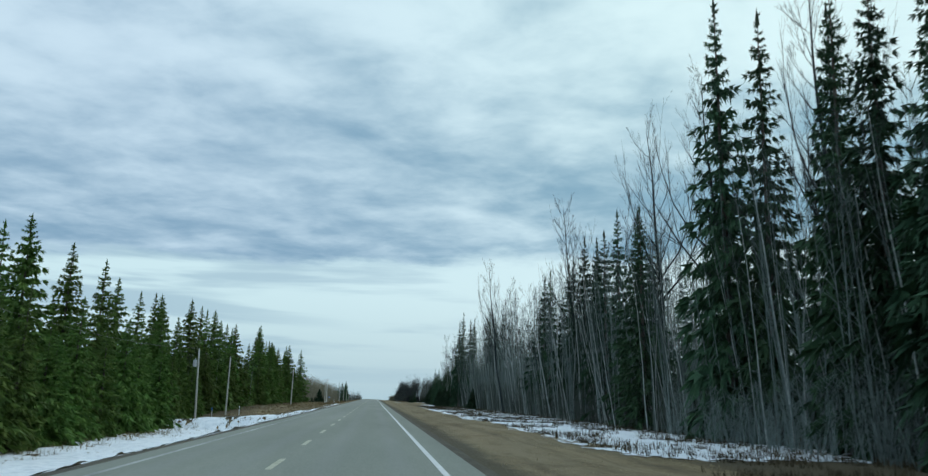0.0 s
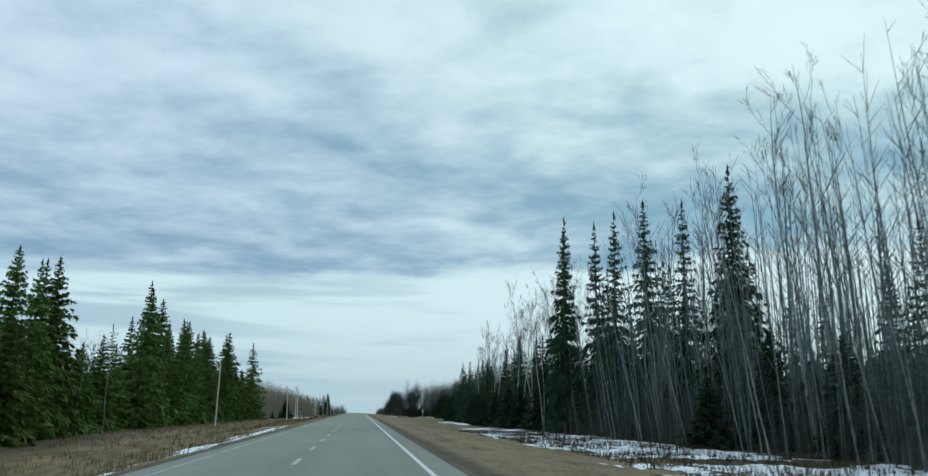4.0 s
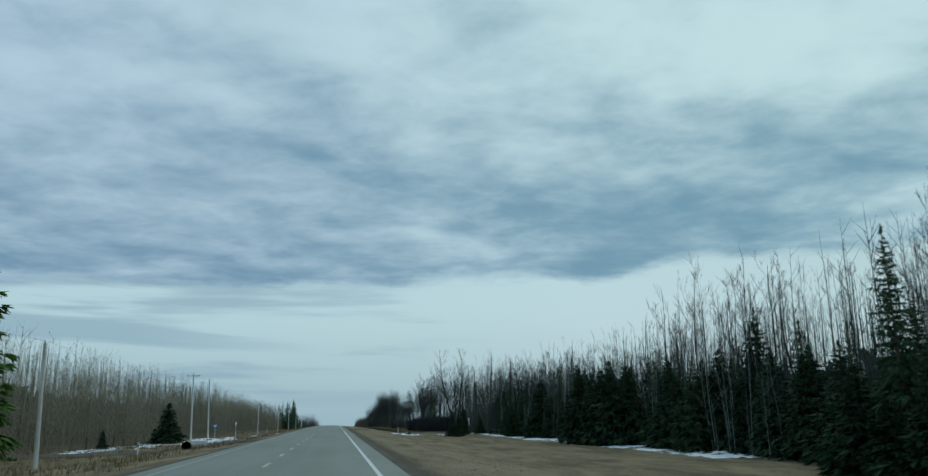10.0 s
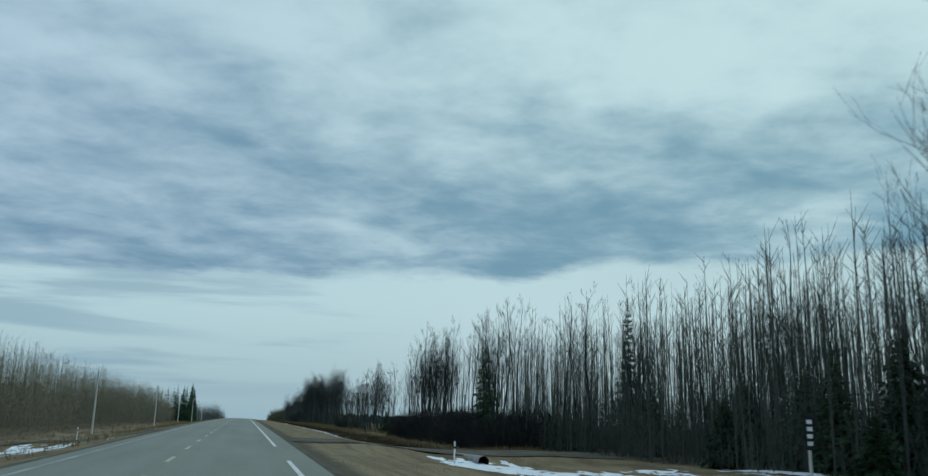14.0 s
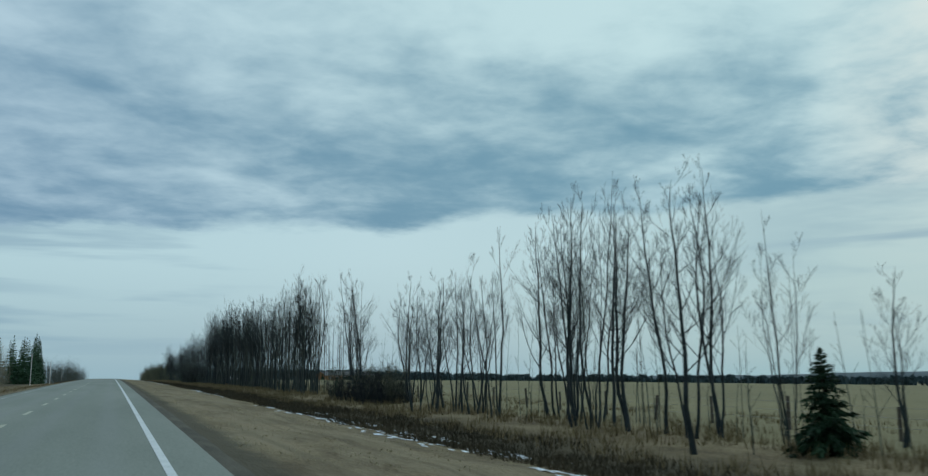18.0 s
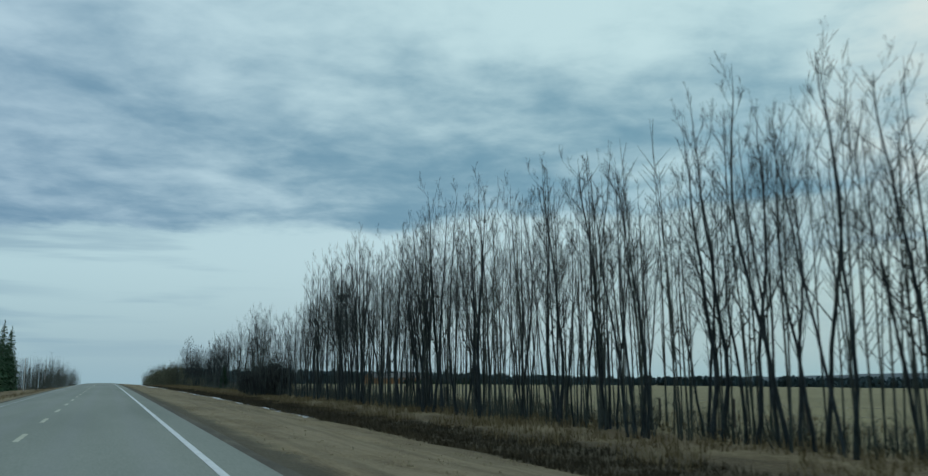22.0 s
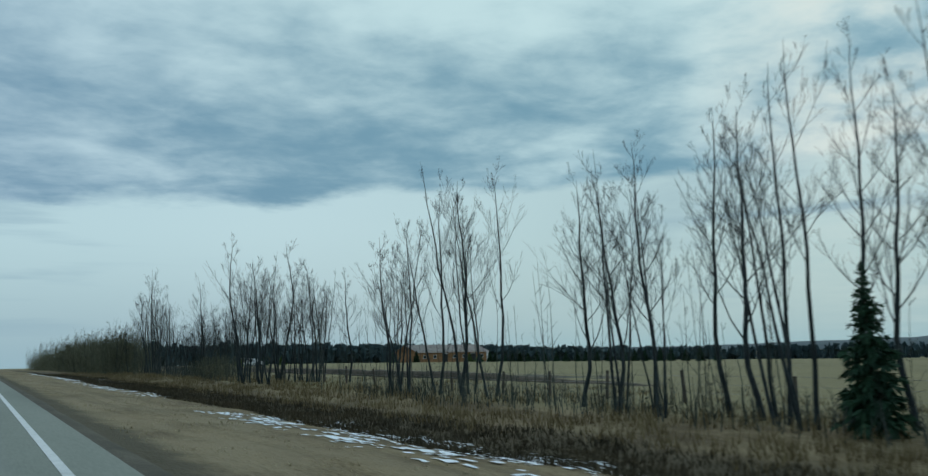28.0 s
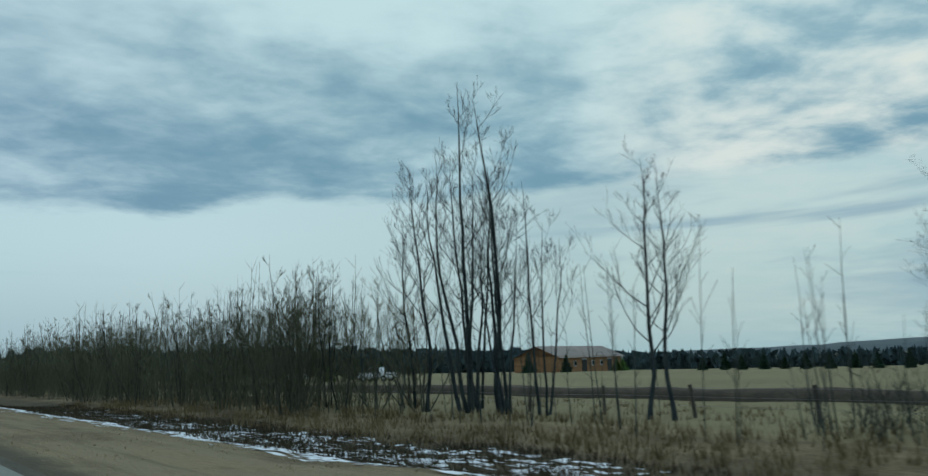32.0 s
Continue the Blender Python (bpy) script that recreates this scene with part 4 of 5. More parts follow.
brush("willow_brush", 43, 420, 19.0, 22.6, 548, 563, 0.8, 2.7, BRUSH_SHADED, "dark leafless willow clump by the ditch", 0.3, 0.016, 18)
brush("willow_brush", 44, 1300, 20.5, 24.0, 610, 716, 0.4, 1.5, GREY_TWIGS, "grey undergrowth among the belt poplars", 0.2, 0.016, 10)
brush("willow_brush", 45, 900, 18.2, 22.2, 705, 723, 1.6, 4.3, BRUSH_SHADED, "large dark leafless willow bush by the ditch", 0.5, 0.022, 20)
brush("willow_brush", 58, 380, 17.8, 22.6, 703, 724, 3.0, 6.6, GREY_TWIGS, "grey outer twigs of the large willow bush", 0.45, 0.014, 18)
brush("willow_brush", 46, 700, 20.0, 24.0, 724, 806, 0.4, 1.6, GREY_TWIGS, "grey leafless brush along the fence", 0.16, 0.014, 10)
thicket("belt_saplings", 47, 220, 19.0, 27.0, 905, 1150, 5.5, 10.0, 0.045, 12, OLIVE_TWIGS, "olive-grey leafless saplings along the fence", "woods", 0.07)
brush("willow_brush", 40, 2600, 18.8, 27.0, 903, 1110, 2.0, 6.5, OLIVE_TWIGS, "thick olive-grey willow brush under the roadside saplings", 0.24, 0.026, 16)
brush("willow_brush", 56, 260, 22.0, 28.0, 856, 878, 0.8, 2.4, GREY_TWIGS, "grey brush under the poplar clump", 0.2, 0.016)
thicket("belt_saplings", 48, 420, 20.2, 25.0, 579, 700, 6, 14.0, 0.045, 12, GREY_TWIGS, "thin poplars filling the roadside belt", "woods", 0.05)
thicket("belt_saplings", 49, 110, 19.5, 24.5, 500, 570, 2.0, 6.0, 0.02, 8, GREY_TWIGS, "thin grey saplings along the fence", "woods", 0.1)
thicket("belt_saplings", 50, 260, 20.0, 27.0, 742, 905, 2.5, 7.0, 0.022, 8, GREY_TWIGS, "thin grey saplings along the fence", "woods", 0.1)


def spruce_woods(name, seed, count, xa, xb, ya, yb, ha, hb, mat, label):
    """Conifers that stand behind the front rows, joined."""
    r, crown = random.Random(seed), Shape()
    kinds = [spruce_shapes(r, 14.0, w, 0.05, 0.52, 2) for w in (2.9, 3.4, 2.6)]
    for _ in range(count):
        x, y, h = r.uniform(xa, xb), r.uniform(ya, yb), r.uniform(ha, hb)
        m = Matrix.Translation((x, y, ground_at(x, y))) @ Euler((0, 0, r.uniform(0, 6.28))).to_matrix().to_4x4() @ Matrix.Diagonal((h / 14 * r.uniform(0.9, 1.2),) * 2 + (h / 14, 1))
        crown.join(kinds[r.randrange(3)][1], m)
    return tagged(new(name, crown.mesh(name, mat)), label, "woods", kind="stuff")


spruce_woods("spruce_woods", 51, 60, 22.5, 44, 5, 180, 9, 15, NEEDLES, "dark spruce woods behind the forest edge")
spruce_woods("spruce_woods", 52, 75, 21, 36, 180, 310, 5, 11, NEEDLES, "dark spruce woods behind the forest edge")
spruce_woods("spruce_woods", 53, 70, 28, 38, 300, 400, 4, 9, NEEDLES, "dense young spruce growth in the woods")
spruce_woods("spruce_woods", 54, 45, -56, -34, 20, 350, 11, 18, NEEDLES_LIT, "green spruce woods beyond the power line")
spruce_woods("spruce_woods", 55, 22, -40, -27, 838, 905, 12, 19, NEEDLES, "dark spruce stand beside the road")

# ---------------------------------------------------------------- power line
def part(name, bm, mat, parent, label=""):
    me = bpy.data.meshes.new(name)
    bm.to_mesh(me)
    bm.free()
    me.materials.append(mat)
    ob = new(name, me)
    ob.parent = parent
    return tagged(ob, label) if label else ob


def box(bm, size, at=(0, 0, 0), turn=0.0, bevel=0.0):
    m = Matrix.Translation(at) @ Matrix.Rotation(turn, 4, "Z") @ Matrix.Diagonal((*size, 1))
    made = bmesh.ops.create_cube(bm, size=1, matrix=m)
    if bevel:
        edges = list({e for v in made["verts"] for e in v.link_edges})
        bmesh.ops.bevel(bm, geom=edges, offset=bevel, segments=2, affect="EDGES")
    return bm


def rod(bm, r1, r2, h, at=(0, 0, 0), sides=10, turn=None):
    m = Matrix.Translation(at) @ (turn or Matrix.Identity(4)) @ Matrix.Translation((0, 0, h / 2))
    bmesh.ops.create_cone(bm, cap_ends=True, segments=sides, radius1=r1, radius2=r2, depth=h, matrix=m)
    return bm


def root_at(name, x, y, turn=0.0, label="", category="", group="", sink=0.0):
    ob = new(name)
    ob.matrix_basis = Matrix.Translation((x, y, ground_at(x, y) - sink)) @ Matrix.Rotation(turn, 4, "Z")
    return tagged(ob, label, category, group)




def utility_pole(x, y, tall, arm=False, can=False, tip=0.0):
    label = "weathered grey wooden utility pole" + (" with a grey transformer" if can else " with a crossarm" if arm else "") + " beside the ditch"
    root = root_at("utility_pole", x, y, 0, label, "utility pole", "power line poles")
    root.matrix_basis = root.matrix_basis @ Matrix.Rotation(radians(tip), 4, "Y")
    part("shaft", rod(bmesh.new(), 0.16, 0.10, tall + 0.6, (0, 0, -0.6), 12), POLE_WOOD, root)
    part("insulator", rod(bmesh.new(), 0.05, 0.03, 0.22, (0, 0, tall)), METAL, root, "grey pin insulator")
    if arm:
        part("crossarm", box(bmesh.new(), (2.2, 0.11, 0.13), (0, -0.14, tall - 0.35), 0, 0.01), POLE_WOOD, root)
        for dx in (-1.0, 1.0):
            part("insulator", rod(bmesh.new(), 0.05, 0.03, 0.2, (dx, -0.14, tall - 0.28)), METAL, root)
    if can:
        tank = part("transformer", rod(bmesh.new(), 0.27, 0.27, 0.95, (-0.45, 0, tall - 2.4), 16), METAL, root, "grey cylindrical transformer")
        part("bushing", rod(bmesh.new(), 0.05, 0.04, 0.25, (-0.45, 0, tall - 1.45)), METAL, tank)
        part("bracket", box(bmesh.new(), (0.35, 0.1, 0.12), (-0.2, 0, tall - 1.8)), METAL, root)
    return Vector((x + math.sin(radians(tip)) * tall, y, ground_at(x, y) + tall + 0.2))


TOPS = [utility_pole(x, y, h, arm, can, tip) for x, y, h, arm, can, tip in (
    (-26.0, 42.0, 10.6, False, False, 0.0), (-25.0, 124.0, 10.7, False, True, -1.5), (-27.0, 160.5, 10.4, False, False, 0.5), (-24.4, 256.0, 10.2, False, False, 1.0),
    (-18.6, 328.5, 8.0, False, False, -1.5), (-22.6, 412.5, 11.0, True, False, -1.0), (-23.9, 440.5, 11.2, False, False, -2.0), (-20.4, 507.0, 8.7, False, False, 0.0),
    (-21.1, 600.0, 9.5, False, False, 0.0), (-22.0, 690.0, 9.5, False, False, 0.0), (-22.5, 780.0, 9.5, False, False, 0.0), (-23.0, 880.0, 9.5, False, False, 0.0), (-24.0, 990.0, 9.5, False, False, 0.0))]
for a, b in zip(TOPS, TOPS[1:]):
    wire = Shape()
    wire.tube([a.lerp(b, k / 8) - Vector((0, 0, 1.1 * 4 * (k / 8) * (1 - k / 8))) for k in range(9)], [0.008] * 9, 4)
    tagged(new("power_cable", wire.mesh("power_cable", WIRE)), "thin sagging power cable between two poles", "cable", "power cables")


# ---------------------------------------------------------------- markers, signs, culverts
def marker_post(x, y, tall=1.25, cap=BLACK):
    root = root_at("marker_post", x, y, 0, "slim white plastic marker post beside the approach", "marker post", "marker posts")
    part("stake", box(bmesh.new(), (0.10, 0.035, tall + 0.3), (0, 0, (tall - 0.3) / 2), 0, 0.012), WHITE_PLASTIC, root)
    part("band", box(bmesh.new(), (0.106, 0.041, 0.12), (0, 0, tall * 0.72)), cap, root, "dark reflective band")
    part("cap", box(bmesh.new(), (0.108, 0.043, 0.03), (0, 0, tall)), cap, root)


for x, y, h in ((-18.2, 110.6, 1.35), (-18.4, 120.0, 1.35), (11.4, 424.5, 1.25), (-14.5, 462.0, 1.2), (-16.0, 345.0, 1.2)):
    marker_post(x, y, h)


def road_sign(x, y, tall, width, height, mat, label):
    root = root_at("road_sign", x, y, 0, label, "sign", "roadside signs")
    part("post", box(bmesh.new(), (0.09, 0.09, tall + 0.4), (0, 0, (tall - 0.4) / 2)), POLE_WOOD, root)
    plate = part("plate", box(bmesh.new(), (width, 0.02, height), (0, -0.06, tall - height / 2), 0, 0.006), mat, root)
    return plate


plate = road_sign(-23.0, 443.0, 2.75, 1.0, 0.6, SIGN_BLUE, "small blue roadside sign on a wooden post")
for dx, dz, w in ((0.0, 0.07, 0.66), (0.0, -0.13, 0.5)):
    part("letter_bar", box(bmesh.new(), (w, 0.006, 0.10), (dx, -0.075, 2.52 + dz)), WHITE_PAINT, plate)
plate = road_sign(-16.7, 421.8, 3.1, 0.22, 0.5, WHITE_PAINT, "narrow white marker plate on a tall grey post")
plate = road_sign(-21.5, 117.0, 1.3, 0.16, 0.4, SIGN_BLUE, "small blue marker plate on a short post")
plate = road_sign(21.6, 407.5, 2.6, 0.45, 1.3, BLACK, "narrow black sign with white marks beside the trees")
for k in range(4):
    part("letter_bar", box(bmesh.new(), (0.26, 0.006, 0.16), (0, -0.075, 1.55 + 0.28 * k)), WHITE_PAINT, plate)


def culvert(x, y, z, turn=0.0, r=0.42):
    root = tagged(new("culvert"), "corrugated steel culvert under the approach", "culvert", "culverts")
    root.matrix_basis = Matrix.Translation((x, y, z)) @ Matrix.Rotation(turn, 4, "Z")
    tube, bore = Shape(), Shape()
    tube.tube([Vector((0, 0.22 * k, 0)) for k in range(46)], [r + (0.02 if k % 2 else 0.0) for k in range(46)], 18)
    ob = new("pipe", tube.mesh("pipe", PIPE))
    ob.parent = root
    # black liner, closed at the far end, paints the unlit hollow of the pipe
    bore.tube([Vector((0, 0.02, 0)), Vector((0, 5.0, 0)), Vector((0, 9.0, 0)), Vector((0, 9.05, 0))], [r - 0.03, r - 0.03, r - 0.05, 0.01], 18)
    ob = new("bore", bore.mesh("bore", BLACK))
    ob.parent = root


culvert(13.4, 425.6, ground_at(13.4, 425.0) + 0.22, 0.0, 0.32)
culvert(-16.9, 108.4, ground_at(-16.9, 107.0) + 0.16, 0.0, 0.34)
culvert(-12.0, 344.2, ground_at(-12.0, 344.0) + 0.34)


# ---------------------------------------------------------------- fences
def fence(x, ya, yb, gap, seed, wires=3):
    r = random.Random(seed)
    post = None
    y, tops = ya, []
    while y < yb:
        xx = x + 0.25 * noise.noise((y * 0.05, 1, 2))
        if post is None:
            bm = rod(bmesh.new(), 0.085, 0.075, 1.75, (0, 0, -0.45), 8)
            me = bpy.data.meshes.new("fence_post")
            bm.to_mesh(me)
            bm.free()
            me.materials.append(POST_WOOD)
            post = tagged(new("fence_post", me), "weathered round wooden fence post in dry grass", "fence post", "fence posts")
            ob = post
        else:
            ob = copy_thing(post, Matrix.Identity(4))
        s = r.uniform(0.85, 1.12)
        ob.matrix_basis = Matrix.Translation((xx, y, ground_at(xx, y))) @ Euler((radians(r.gauss(0, 2.5)), radians(r.gauss(0, 2.5)), r.uniform(0, 6))).to_matrix().to_4x4() @ Matrix.Diagonal((s, s, s, 1))
        tops.append(Vector((xx, y, ground_at(xx, y))))
        y += gap * r.uniform(0.85, 1.15)
    for k in range(wires):
        line = Shape()
        line.tube([p + Vector((-0.09, 0, 0.45 + 0.35 * k)) for p in tops], [0.006] * len(tops), 3)
        tagged(new("fence_wire", line.mesh("fence_wire", WIRE)), "thin barbed fence wire between wooden posts", "fence wire", "fence wires")


fence(26.5, 488, 1010, 5.2, 61)
fence(-29.0, 372, 440, 6.0, 62, 2)


# ---------------------------------------------------------------- farm beyond the field
def farmhouse(x, y, turn):
    root = root_at("farm_building", x, y, turn, "long low orange-brown wooden building with grey metal roof", "building", sink=0.2)
    long, deep, wall, ridge = 37.0, 10.0, 3.6, 5.9
    bm = bmesh.new()
    for size, at in (((long, 0.2, wall), (0, -deep / 2, wall / 2)), ((long, 0.2, wall), (0, deep / 2, wall / 2)),
                     ((0.2, deep - 0.2, wall), (-long / 2 + 0.1, 0, wall / 2)), ((0.2, deep - 0.2, wall), (long / 2 - 0.1, 0, wall / 2))):
        box(bm, size, at)
    walls = part("wall", bm, SIDING, root)
    for s in (-1, 1):
        bm = bmesh.new()
        vs = [bm.verts.new(p) for p in ((-long / 2 - 0.5, s * (deep / 2 + 0.7), wall - 0.35), (long / 2 + 0.5, s * (deep / 2 + 0.7), wall - 0.35),
                                        (long / 2 + 0.5, 0, ridge), (-long / 2 - 0.5, 0, ridge))]
        f = bm.faces.new(vs)
        bmesh.ops.solidify(bm, geom=[f], thickness=0.14)
        roof = part("roof", bm, ROOF_METAL, root)
    for s in (-1, 1):
        bm = bmesh.new()
        vs = [bm.verts.new((s * long / 2, q, z)) for q, z in ((-deep / 2, wall), (deep / 2, wall), (0, ridge - 0.1))]
        f = bm.faces.new(vs)
        bmesh.ops.solidify(bm, geom=[f], thickness=0.12)
        part("gable", bm, SIDING, root)
    for k in range(7):
        wx = -long / 2 + 3.4 + k * 5.0
        if k in (2, 5):
            door = part("door", box(bmesh.new(), (2.6, 0.1, 2.8), (wx, -deep / 2 - 0.12, 1.4)), BLACK, root, "dark sliding barn door")
            part("frame", box(bmesh.new(), (3.0, 0.08, 0.18), (wx, -deep / 2 - 0.16, 2.9)), WHITE_PAINT, door)
        else:
            win = part("window", box(bmesh.new(), (1.5, 0.1, 1.1), (wx, -deep / 2 - 0.11, 2.0)), WHITE_PAINT, root, "white-framed window")
            part("pane", box(bmesh.new(), (1.3, 0.04, 0.9), (wx, -deep / 2 - 0.16, 2.0)), GLASS_DARK, win)
    part("white_corner", box(bmesh.new(), (1.1, 0.12, wall), (long / 2 - 0.5, -deep / 2 - 0.15, wall / 2)), WHITE_PAINT, root, "white painted end panel")


farmhouse(135.0, 1001.0, math.atan2(14, 35))


def pickup(x, y, turn):
    root = root_at("pickup_truck", x, y, turn, "white pickup truck parked in the farm yard", "truck")
    bm = box(bmesh.new(), (5.4, 1.9, 0.75), (0, 0, 0.85), 0, 0.12)
    body = part("body", bm, WHITE_PAINT, root)
    part("cab", box(bmesh.new(), (2.0, 1.75, 0.75), (0.15, 0, 1.55), 0, 0.18), WHITE_PAINT, root)
    for s in (-1, 1):
        part("side_window", box(bmesh.new(), (1.5, 0.03, 0.45), (0.15, s * 0.885, 1.6)), GLASS_DARK, root)
    part("windscreen", box(bmesh.new(), (0.03, 1.4, 0.45), (1.16, 0, 1.6)), GLASS_DARK, root)
    for dx in (-1.65, 1.7):
        for s in (-1, 1):
            tyre = part("wheel", rod(bmesh.new(), 0.4, 0.4, 0.26, (dx, s * 0.9 + 0.13, 0.4), 16, Matrix.Rotation(radians(90), 4, "X")), BLACK, root)
            part("rim", rod(bmesh.new(), 0.22, 0.22, 0.28, (dx, s * 0.9 + 0.14, 0.4), 12, Matrix.Rotation(radians(90), 4, "X")), METAL, tyre)
    for s in (-1, 1):
        part("headlight", box(bmesh.new(), (0.05, 0.3, 0.18), (2.7, s * 0.7, 0.95)), GLASS_DARK, root)


pickup(61.0, 964.0, radians(115))


def shed(x, y, turn, long, deep, wall, mat, label):
    root = root_at("farm_shed", x, y, turn, label, "shed", sink=0.1)
    part("wall", box(bmesh.new(), (long, deep, wall), (0, 0, wall / 2)), mat, root)
    for s in (-1, 1):
        bm = bmesh.new()
        vs = [bm.verts.new(p) for p in ((-long / 2 - 0.3, s * (deep / 2 + 0.3), wall - 0.1), (long / 2 + 0.3, s * (deep / 2 + 0.3), wall - 0.1), (long / 2 + 0.3, 0, wall + deep * 0.25), (-long / 2 - 0.3, 0, wall + deep * 0.25))]
        f = bm.faces.new(vs)
        bmesh.ops.solidify(bm, geom=[f], thickness=0.12)
        part("roof", bm, ROOF_METAL, root)
    part("door", box(bmesh.new(), (1.2, 0.08, 2.0), (0, -deep / 2 - 0.05, 1.0)), BLACK, root)


shed(74.0, 1016.0, 0.3, 4.5, 3.0, 1.6, WHITE_PAINT, "small white farm shed in front of the woods")
r = random.Random(71)
for k in range(23):
    y = 870.0 + 3.9 * k + r.uniform(-0.5, 0.5)
    plant(YOUNG, 122.0 + r.uniform(-0.6, 0.6), y, r.uniform(2.4, 3.3), "small dark evergreen in a planted row", "tree", "planted evergreen row", pick=2 * (k % 2), wide=1.2)
for x, y, h in ((112.0, 990.0, 4.2), (116.5, 984.0, 3.6), (140.0, 992.0, 3.0), (146.0, 996.0, 3.2), (70.0, 985.0, 3.5), (76.0, 988.0, 3.0), (62.0, 980.0, 2.6)):
    plant(YOUNG, x, y, h, "small dark evergreen beside the farm building", "tree", "farm yard evergreens", wide=1.4)


def band(name, xa, xb, ya, yb, lift, mat, label, hump=0.0):
    """A low strip of other soil that follows the ground."""
    xs, ys = spread((xa, xb, (xb - xa) / 6.0)), spread((ya, yb, 2.5))

    def high(x, y):
        u = (x - xa) / (xb - xa)
        w = 0.12 * noise.noise((x * 0.6, y * 0.4, 5.0))
        rim = min(min(u, 1 - u) * 6, 1.0) * ease(ya, ya + 30.0, y) * ease(yb, yb - 30.0, y)
        return ground_at(x, y) + (lift + w + hump * math.sin(math.pi * u)) * rim - 0.06 * (1 - rim)
    return tagged(grid_sheet(name, xs, ys, high, mat), label, "ground", kind="structure")


band("earth_bank", 36.5, 38.6, 790, 1000, 0.10, EARTH, "low bank of dark turned earth along the farm track", 0.5)
band("farm_track", 43.0, 47.0, 790, 1010, 0.05, GRAVEL, "pale gravel farm track across the field")
for s, mid, half in APPROACHES:
    xs = spread((2.6, 40.0, 2.0)) if s > 0 else spread((-40.0, -6.2, 2.0))
    tagged(grid_sheet("approach_gravel", xs, spread((mid - half, mid + half, 1.0)), lambda x, y: ground_at(x, y) + 0.04, GRAVEL), "pale gravel farm approach across the ditch", "driveway", kind="structure")


# ---------------------------------------------------------------- woods and hills far off
def far_woods(name, seed, spots, mat, label):
    r, shape = random.Random(seed), Shape()
    for x, y, h in spots(r):
        z = ground_at(x, y) - 0.2
        w = h * r.uniform(0.28, 0.5)
        spiky = r.random() < 0.3
        for k in range(9):
            a, u = r.uniform(0, 6.28), r.uniform(0.0, 0.75)
            out = w * ((1 - u) if spiky else (1 - abs(u - 0.45)))
            base = Vector((x, y, z + h * u))
            tip = base + Vector((math.cos(a) * out, math.sin(a) * out, h * r.uniform(0.05, 0.3)))
            shape.kite(base, tip, w * 0.55, Vector((r.uniform(-1, 1), r.uniform(-1, 1), 0.3)))
        for k in range(2):
            shape.kite(Vector((x, y, z)), Vector((x, y, z + h)), w * 0.5, Vector((math.cos(k * 1.57 + x), math.sin(k * 1.57 + x), 0)))
    return tagged(new(name, shape.mesh(name, mat, False)), label, "woods", kind="stuff")


def along_line(count, xa, ya, xb, yb, deep, ha, hb):
    def spots(r):
        for _ in range(count):
            u = r.random()
            yield xa + (xb - xa) * u + r.uniform(-deep, deep), ya + (yb - ya) * u + r.uniform(-deep, deep), r.uniform(ha, hb)
    return spots


far_woods("far_woods", 81, along_line(900, 150, 1120, 620, 640, 14, 5.5, 7.2), WOODS_HAZED, "dark belt of woods at the far edge of the field")
far_woods("far_woods", 82, along_line(700, 620, 900, 760, 300, 20, 5.5, 7.2), WOODS_HAZED, "dark belt of woods at the far edge of the field")
far_woods("far_woods", 83, along_line(620, 40, 1080, 330, 1130, 14, 7, 9.5), WOODS_HAZED, "dark mixed woods behind the farm")
far_woods("far_woods", 85, along_line(1500, 98, -30, 98, 400, 30, 9, 13), WOODS_HAZED, "deep mixed woods behind the forest edge")
far_woods("far_woods", 86, along_line(1500, -98, -30, -98, 860, 36, 8, 12), WOODS_HAZED, "deep mixed woods beyond the power line")
far_woods("far_woods", 84, along_line(700, 330, 1130, 900, 1060, 20, 5, 8), WOODS_HAZED, "dark belt of woods at the far edge of the field")


def hills():
    verts, faces = [], []
    n = 120
    for i in range(n + 1):
        a = radians(22 + 118 * i / n)
        crest = 26 + 10 * noise.noise((i * 0.11, 0.3, 1.0)) + 46 * ease(50, 85, 22 + 118 * i / n) + 3 * noise.noise((i * 0.9, 2.0, 0.0))
        for d, h in ((2300, -20), (2500, crest * 0.6), (2750, crest), (3100, -40)):
            verts.append((math.sin(a) * d, 700 + math.cos(a) * d, h))
    for i in range(n):
        for k in range(3):
            p = 4 * i + k
            faces.append((p, p + 1, p + 5, p + 4))
    return linked("backdrop_hills", verts, faces, HILL_HAZED, smooth=True)


tagged(hills(), "low dark wooded hills on the horizon", "hills", kind="structure")

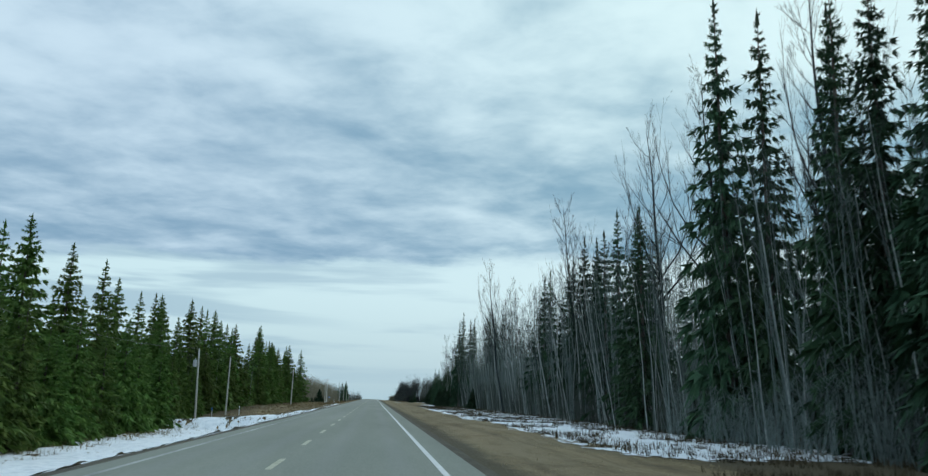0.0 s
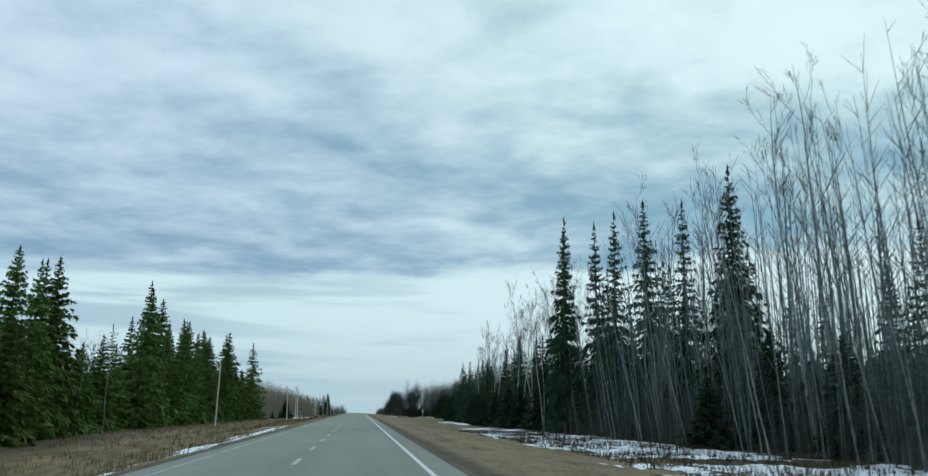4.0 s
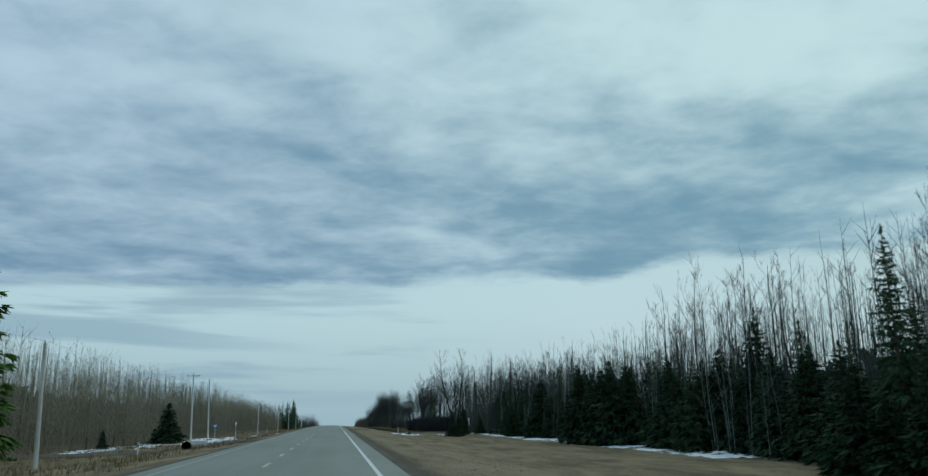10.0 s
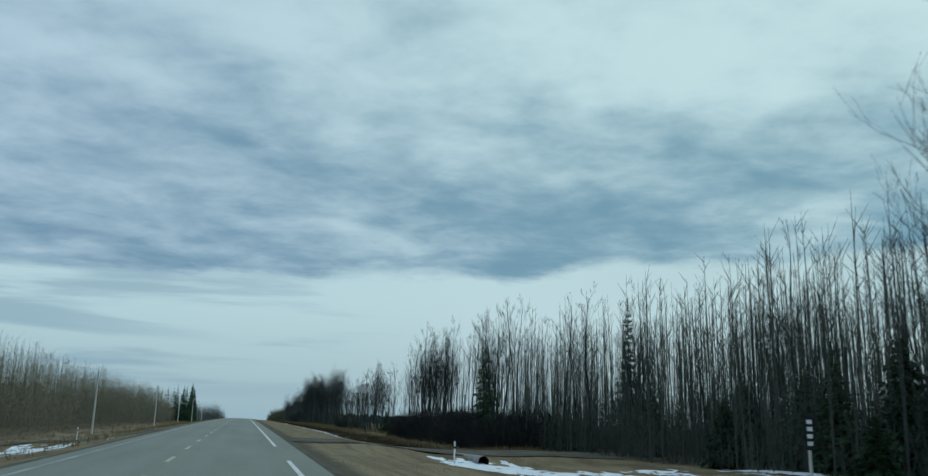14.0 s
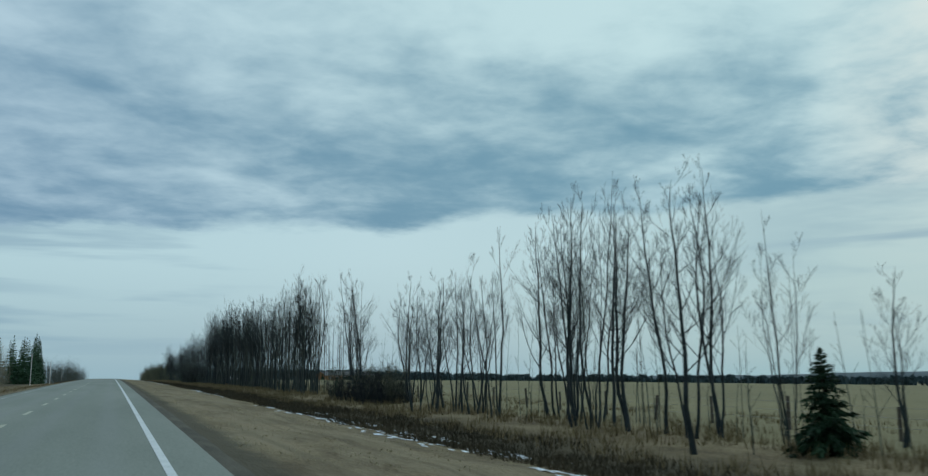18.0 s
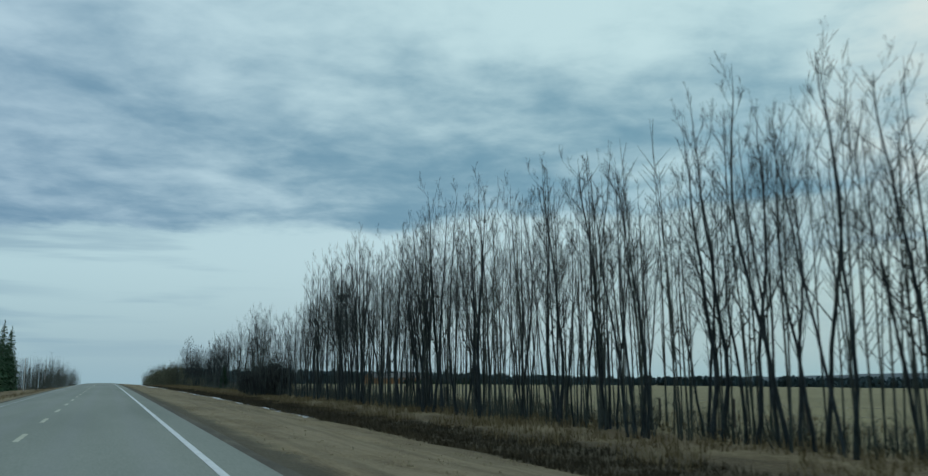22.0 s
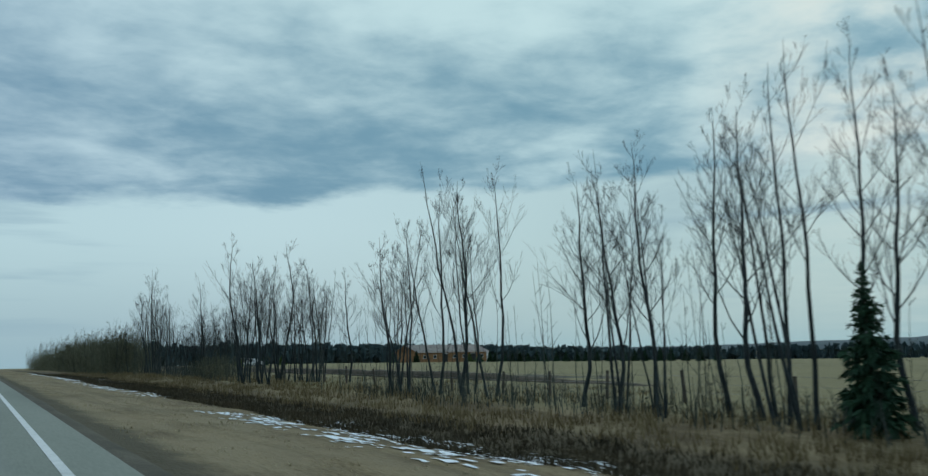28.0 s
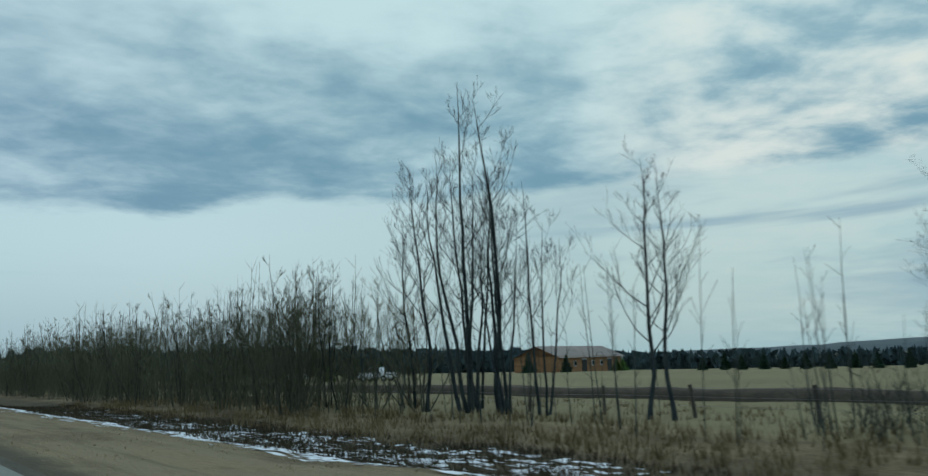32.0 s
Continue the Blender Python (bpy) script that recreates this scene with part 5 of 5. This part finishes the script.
# ---------------------------------------------------------------- snow and grass, too fine to count
def snow(seed, xa, xb, ya, yb, keep, fine=0.9, lift=0.035):
    """Thin old snow left in hollows, ragged, with grass showing through."""
    dx, dy = (0.22, 0.34) if fine < 2 else (0.13, 0.26)
    k1, k2, k3 = (1.0, 0.75, 0.45) if fine < 2 else (0.5, 0.65, 0.9)
    nx, ny = int((xb - xa) / dx), int((yb - ya) / dy)
    verts, faces, ids = [], [], {}

    def cover(x, y):
        u, v = (x - xa) / (xb - xa), (y - ya) / (yb - ya)
        rim = min(u, 1 - u, (v if v < 0.5 else 1 - v) * (yb - ya) / (xb - xa)) * (3.0 if xb - xa > 15 else 5.0)
        n = k1 * noise.noise((x * 0.45 * fine, y * 0.20 * fine, seed)) + k2 * noise.noise((x * 1.9 * fine, y * 0.8 * fine, seed + 5.0)) + k3 * noise.noise((x * 5.0, y * 2.2, seed + 9.0))
        return n + keep + min(rim, 1.0) - 1.0

    def vertex(i, j):
        if (i, j) not in ids:
            x, y = xa + i * dx, ya + j * dy
            x += 0.09 * noise.noise((i * 0.7, j * 0.7, 1.0))
            y += 0.14 * noise.noise((i * 0.7, j * 0.7, 7.0))
            ids[i, j] = len(verts)
            verts.append((x, y, ground_at(x, y) + lift * (0.4 + min(max(cover(x, y), 0.0), 0.8))))
        return ids[i, j]
    for i in range(nx):
        for j in range(ny):
            if cover(xa + (i + 0.5) * dx, ya + (j + 0.5) * dy) > 0.0:
                faces.append((vertex(i, j), vertex(i + 1, j), vertex(i + 1, j + 1), vertex(i, j + 1)))
    if faces:
        tagged(linked("snow_patch", verts, faces, SNOW, smooth=True), "patchy old snow lying in the dry grass", "snow", kind="stuff")


for k, (xa, xb, ya, yb, keep) in enumerate((
        (-30.0, -7.2, 12, 115, 0.98), (-14.0, -9.0, 126, 150, -0.1), (-12.0, -7.6, 150, 210, -0.1), (-30.0, -22.0, 360, 415, -0.1), (-28.0, -9.0, 398, 450, 0.5),
        (8.0, 19.0, 28, 138, 0.80), (8.5, 18.5, 140, 190, 0.5), (11.5, 19.0, 196, 216, 0.0), (15.5, 20.5, 248, 285, 0.10), (21.0, 26.0, 316, 350, 0.12), (21.0, 25.4, 345, 396, 0.2), (22.0, 31.0, 396, 418, 0.35),
        (9.5, 16.0, 414, 428, 0.25), (15.5, 22.0, 400, 420, 0.1), (8.6, 15.0, 466, 504, 0.0), (8.6, 14.0, 508, 545, -0.26), (9.2, 13.0, 566, 600, -0.25), (9.4, 12.5, 640, 668, -0.3),
        (9.2, 12.4, 672, 726, -0.1), (6.6, 14.5, 758, 790, -0.26), (7.2, 13.6, 806, 850, -0.34), (8.2, 17.0, 852, 935, 0.0))):
    snow(k * 3.7 + 1.0, xa, xb, ya, yb, keep, 2.2 if ya > 460 else 0.9, 0.13 if xb < -7 and ya < 20 else 0.05)


def tufts(name, seed, count, xa, xb, ya, yb, ha, hb, mat, label, spread_by=0.22, bare=-0.18):
    r = random.Random(seed)
    verts, faces = [], []
    for _ in range(count):
        x, y = r.uniform(xa, xb), r.uniform(ya, yb)
        if noise.noise((x * 0.35, y * 0.18, seed)) < bare:
            continue
        if any(s * x > 0 and abs(y - mid) < half for s, mid, half in APPROACHES):
            continue
        z, h = ground_at(x, y) - 0.03, r.uniform(ha, hb)
        for k in range(5):
            a, lean = r.uniform(0, 6.28), r.uniform(0.1, 0.75) * h
            bx, by = x + r.uniform(-spread_by, spread_by), y + r.uniform(-spread_by, spread_by)
            wx, wy = math.sin(a) * 0.022, -math.cos(a) * 0.022
            b = len(verts)
            verts += [(bx - wx, by - wy, z), (bx + wx, by + wy, z), (bx + math.cos(a) * lean, by + math.sin(a) * lean, z + h)]
            faces.append((b, b + 1, b + 2))
    tagged(linked(name, verts, faces, mat), label, "grass", kind="stuff")


TAN, BROWN = "tall dry tan grass on the verge", "matted dark brown grass in the ditch"
tufts("dry_grass", 91, 16000, 3.3, 10.5, 0, 960, 0.03, 0.09, VERGE_GRASS, "short dry tan grass on the verge")
tufts("dry_grass", 92, 17000, 15.5, 24.0, 440, 940, 0.2, 0.6, DRY_GRASS, TAN)
tufts("ditch_grass", 93, 36000, 10.4, 16.8, 440, 940, 0.10, 0.34, DARK_GRASS, BROWN, 0.3, -0.7)
tufts("ditch_grass", 94, 9000, 9.0, 19.0, 0, 190, 0.15, 0.4, DARK_GRASS, BROWN)
tufts("dry_grass", 95, 7000, -34.0, -8.5, 90, 420, 0.2, 0.55, DRY_GRASS, TAN, 0.3)
tufts("dry_grass", 96, 3500, -34.0, -8.5, 420, 760, 0.2, 0.55, DRY_GRASS, TAN, 0.3)
tufts("dry_grass", 97, 6000, 24.0, 34.0, 490, 930, 0.15, 0.4, DRY_GRASS, TAN, 0.3)
tufts("dry_grass", 98, 2500, -34.0, -22.0, 10, 120, 0.3, 0.7, DRY_GRASS, TAN, 0.3)

for k in SPRUCES + GREENS + YOUNG + POPLARS + BIRCHES + SNAGS + FORKED + WILLOWS:
    if k not in USED:
        for o in (*k.children_recursive, k):
            bpy.data.objects.remove(o)
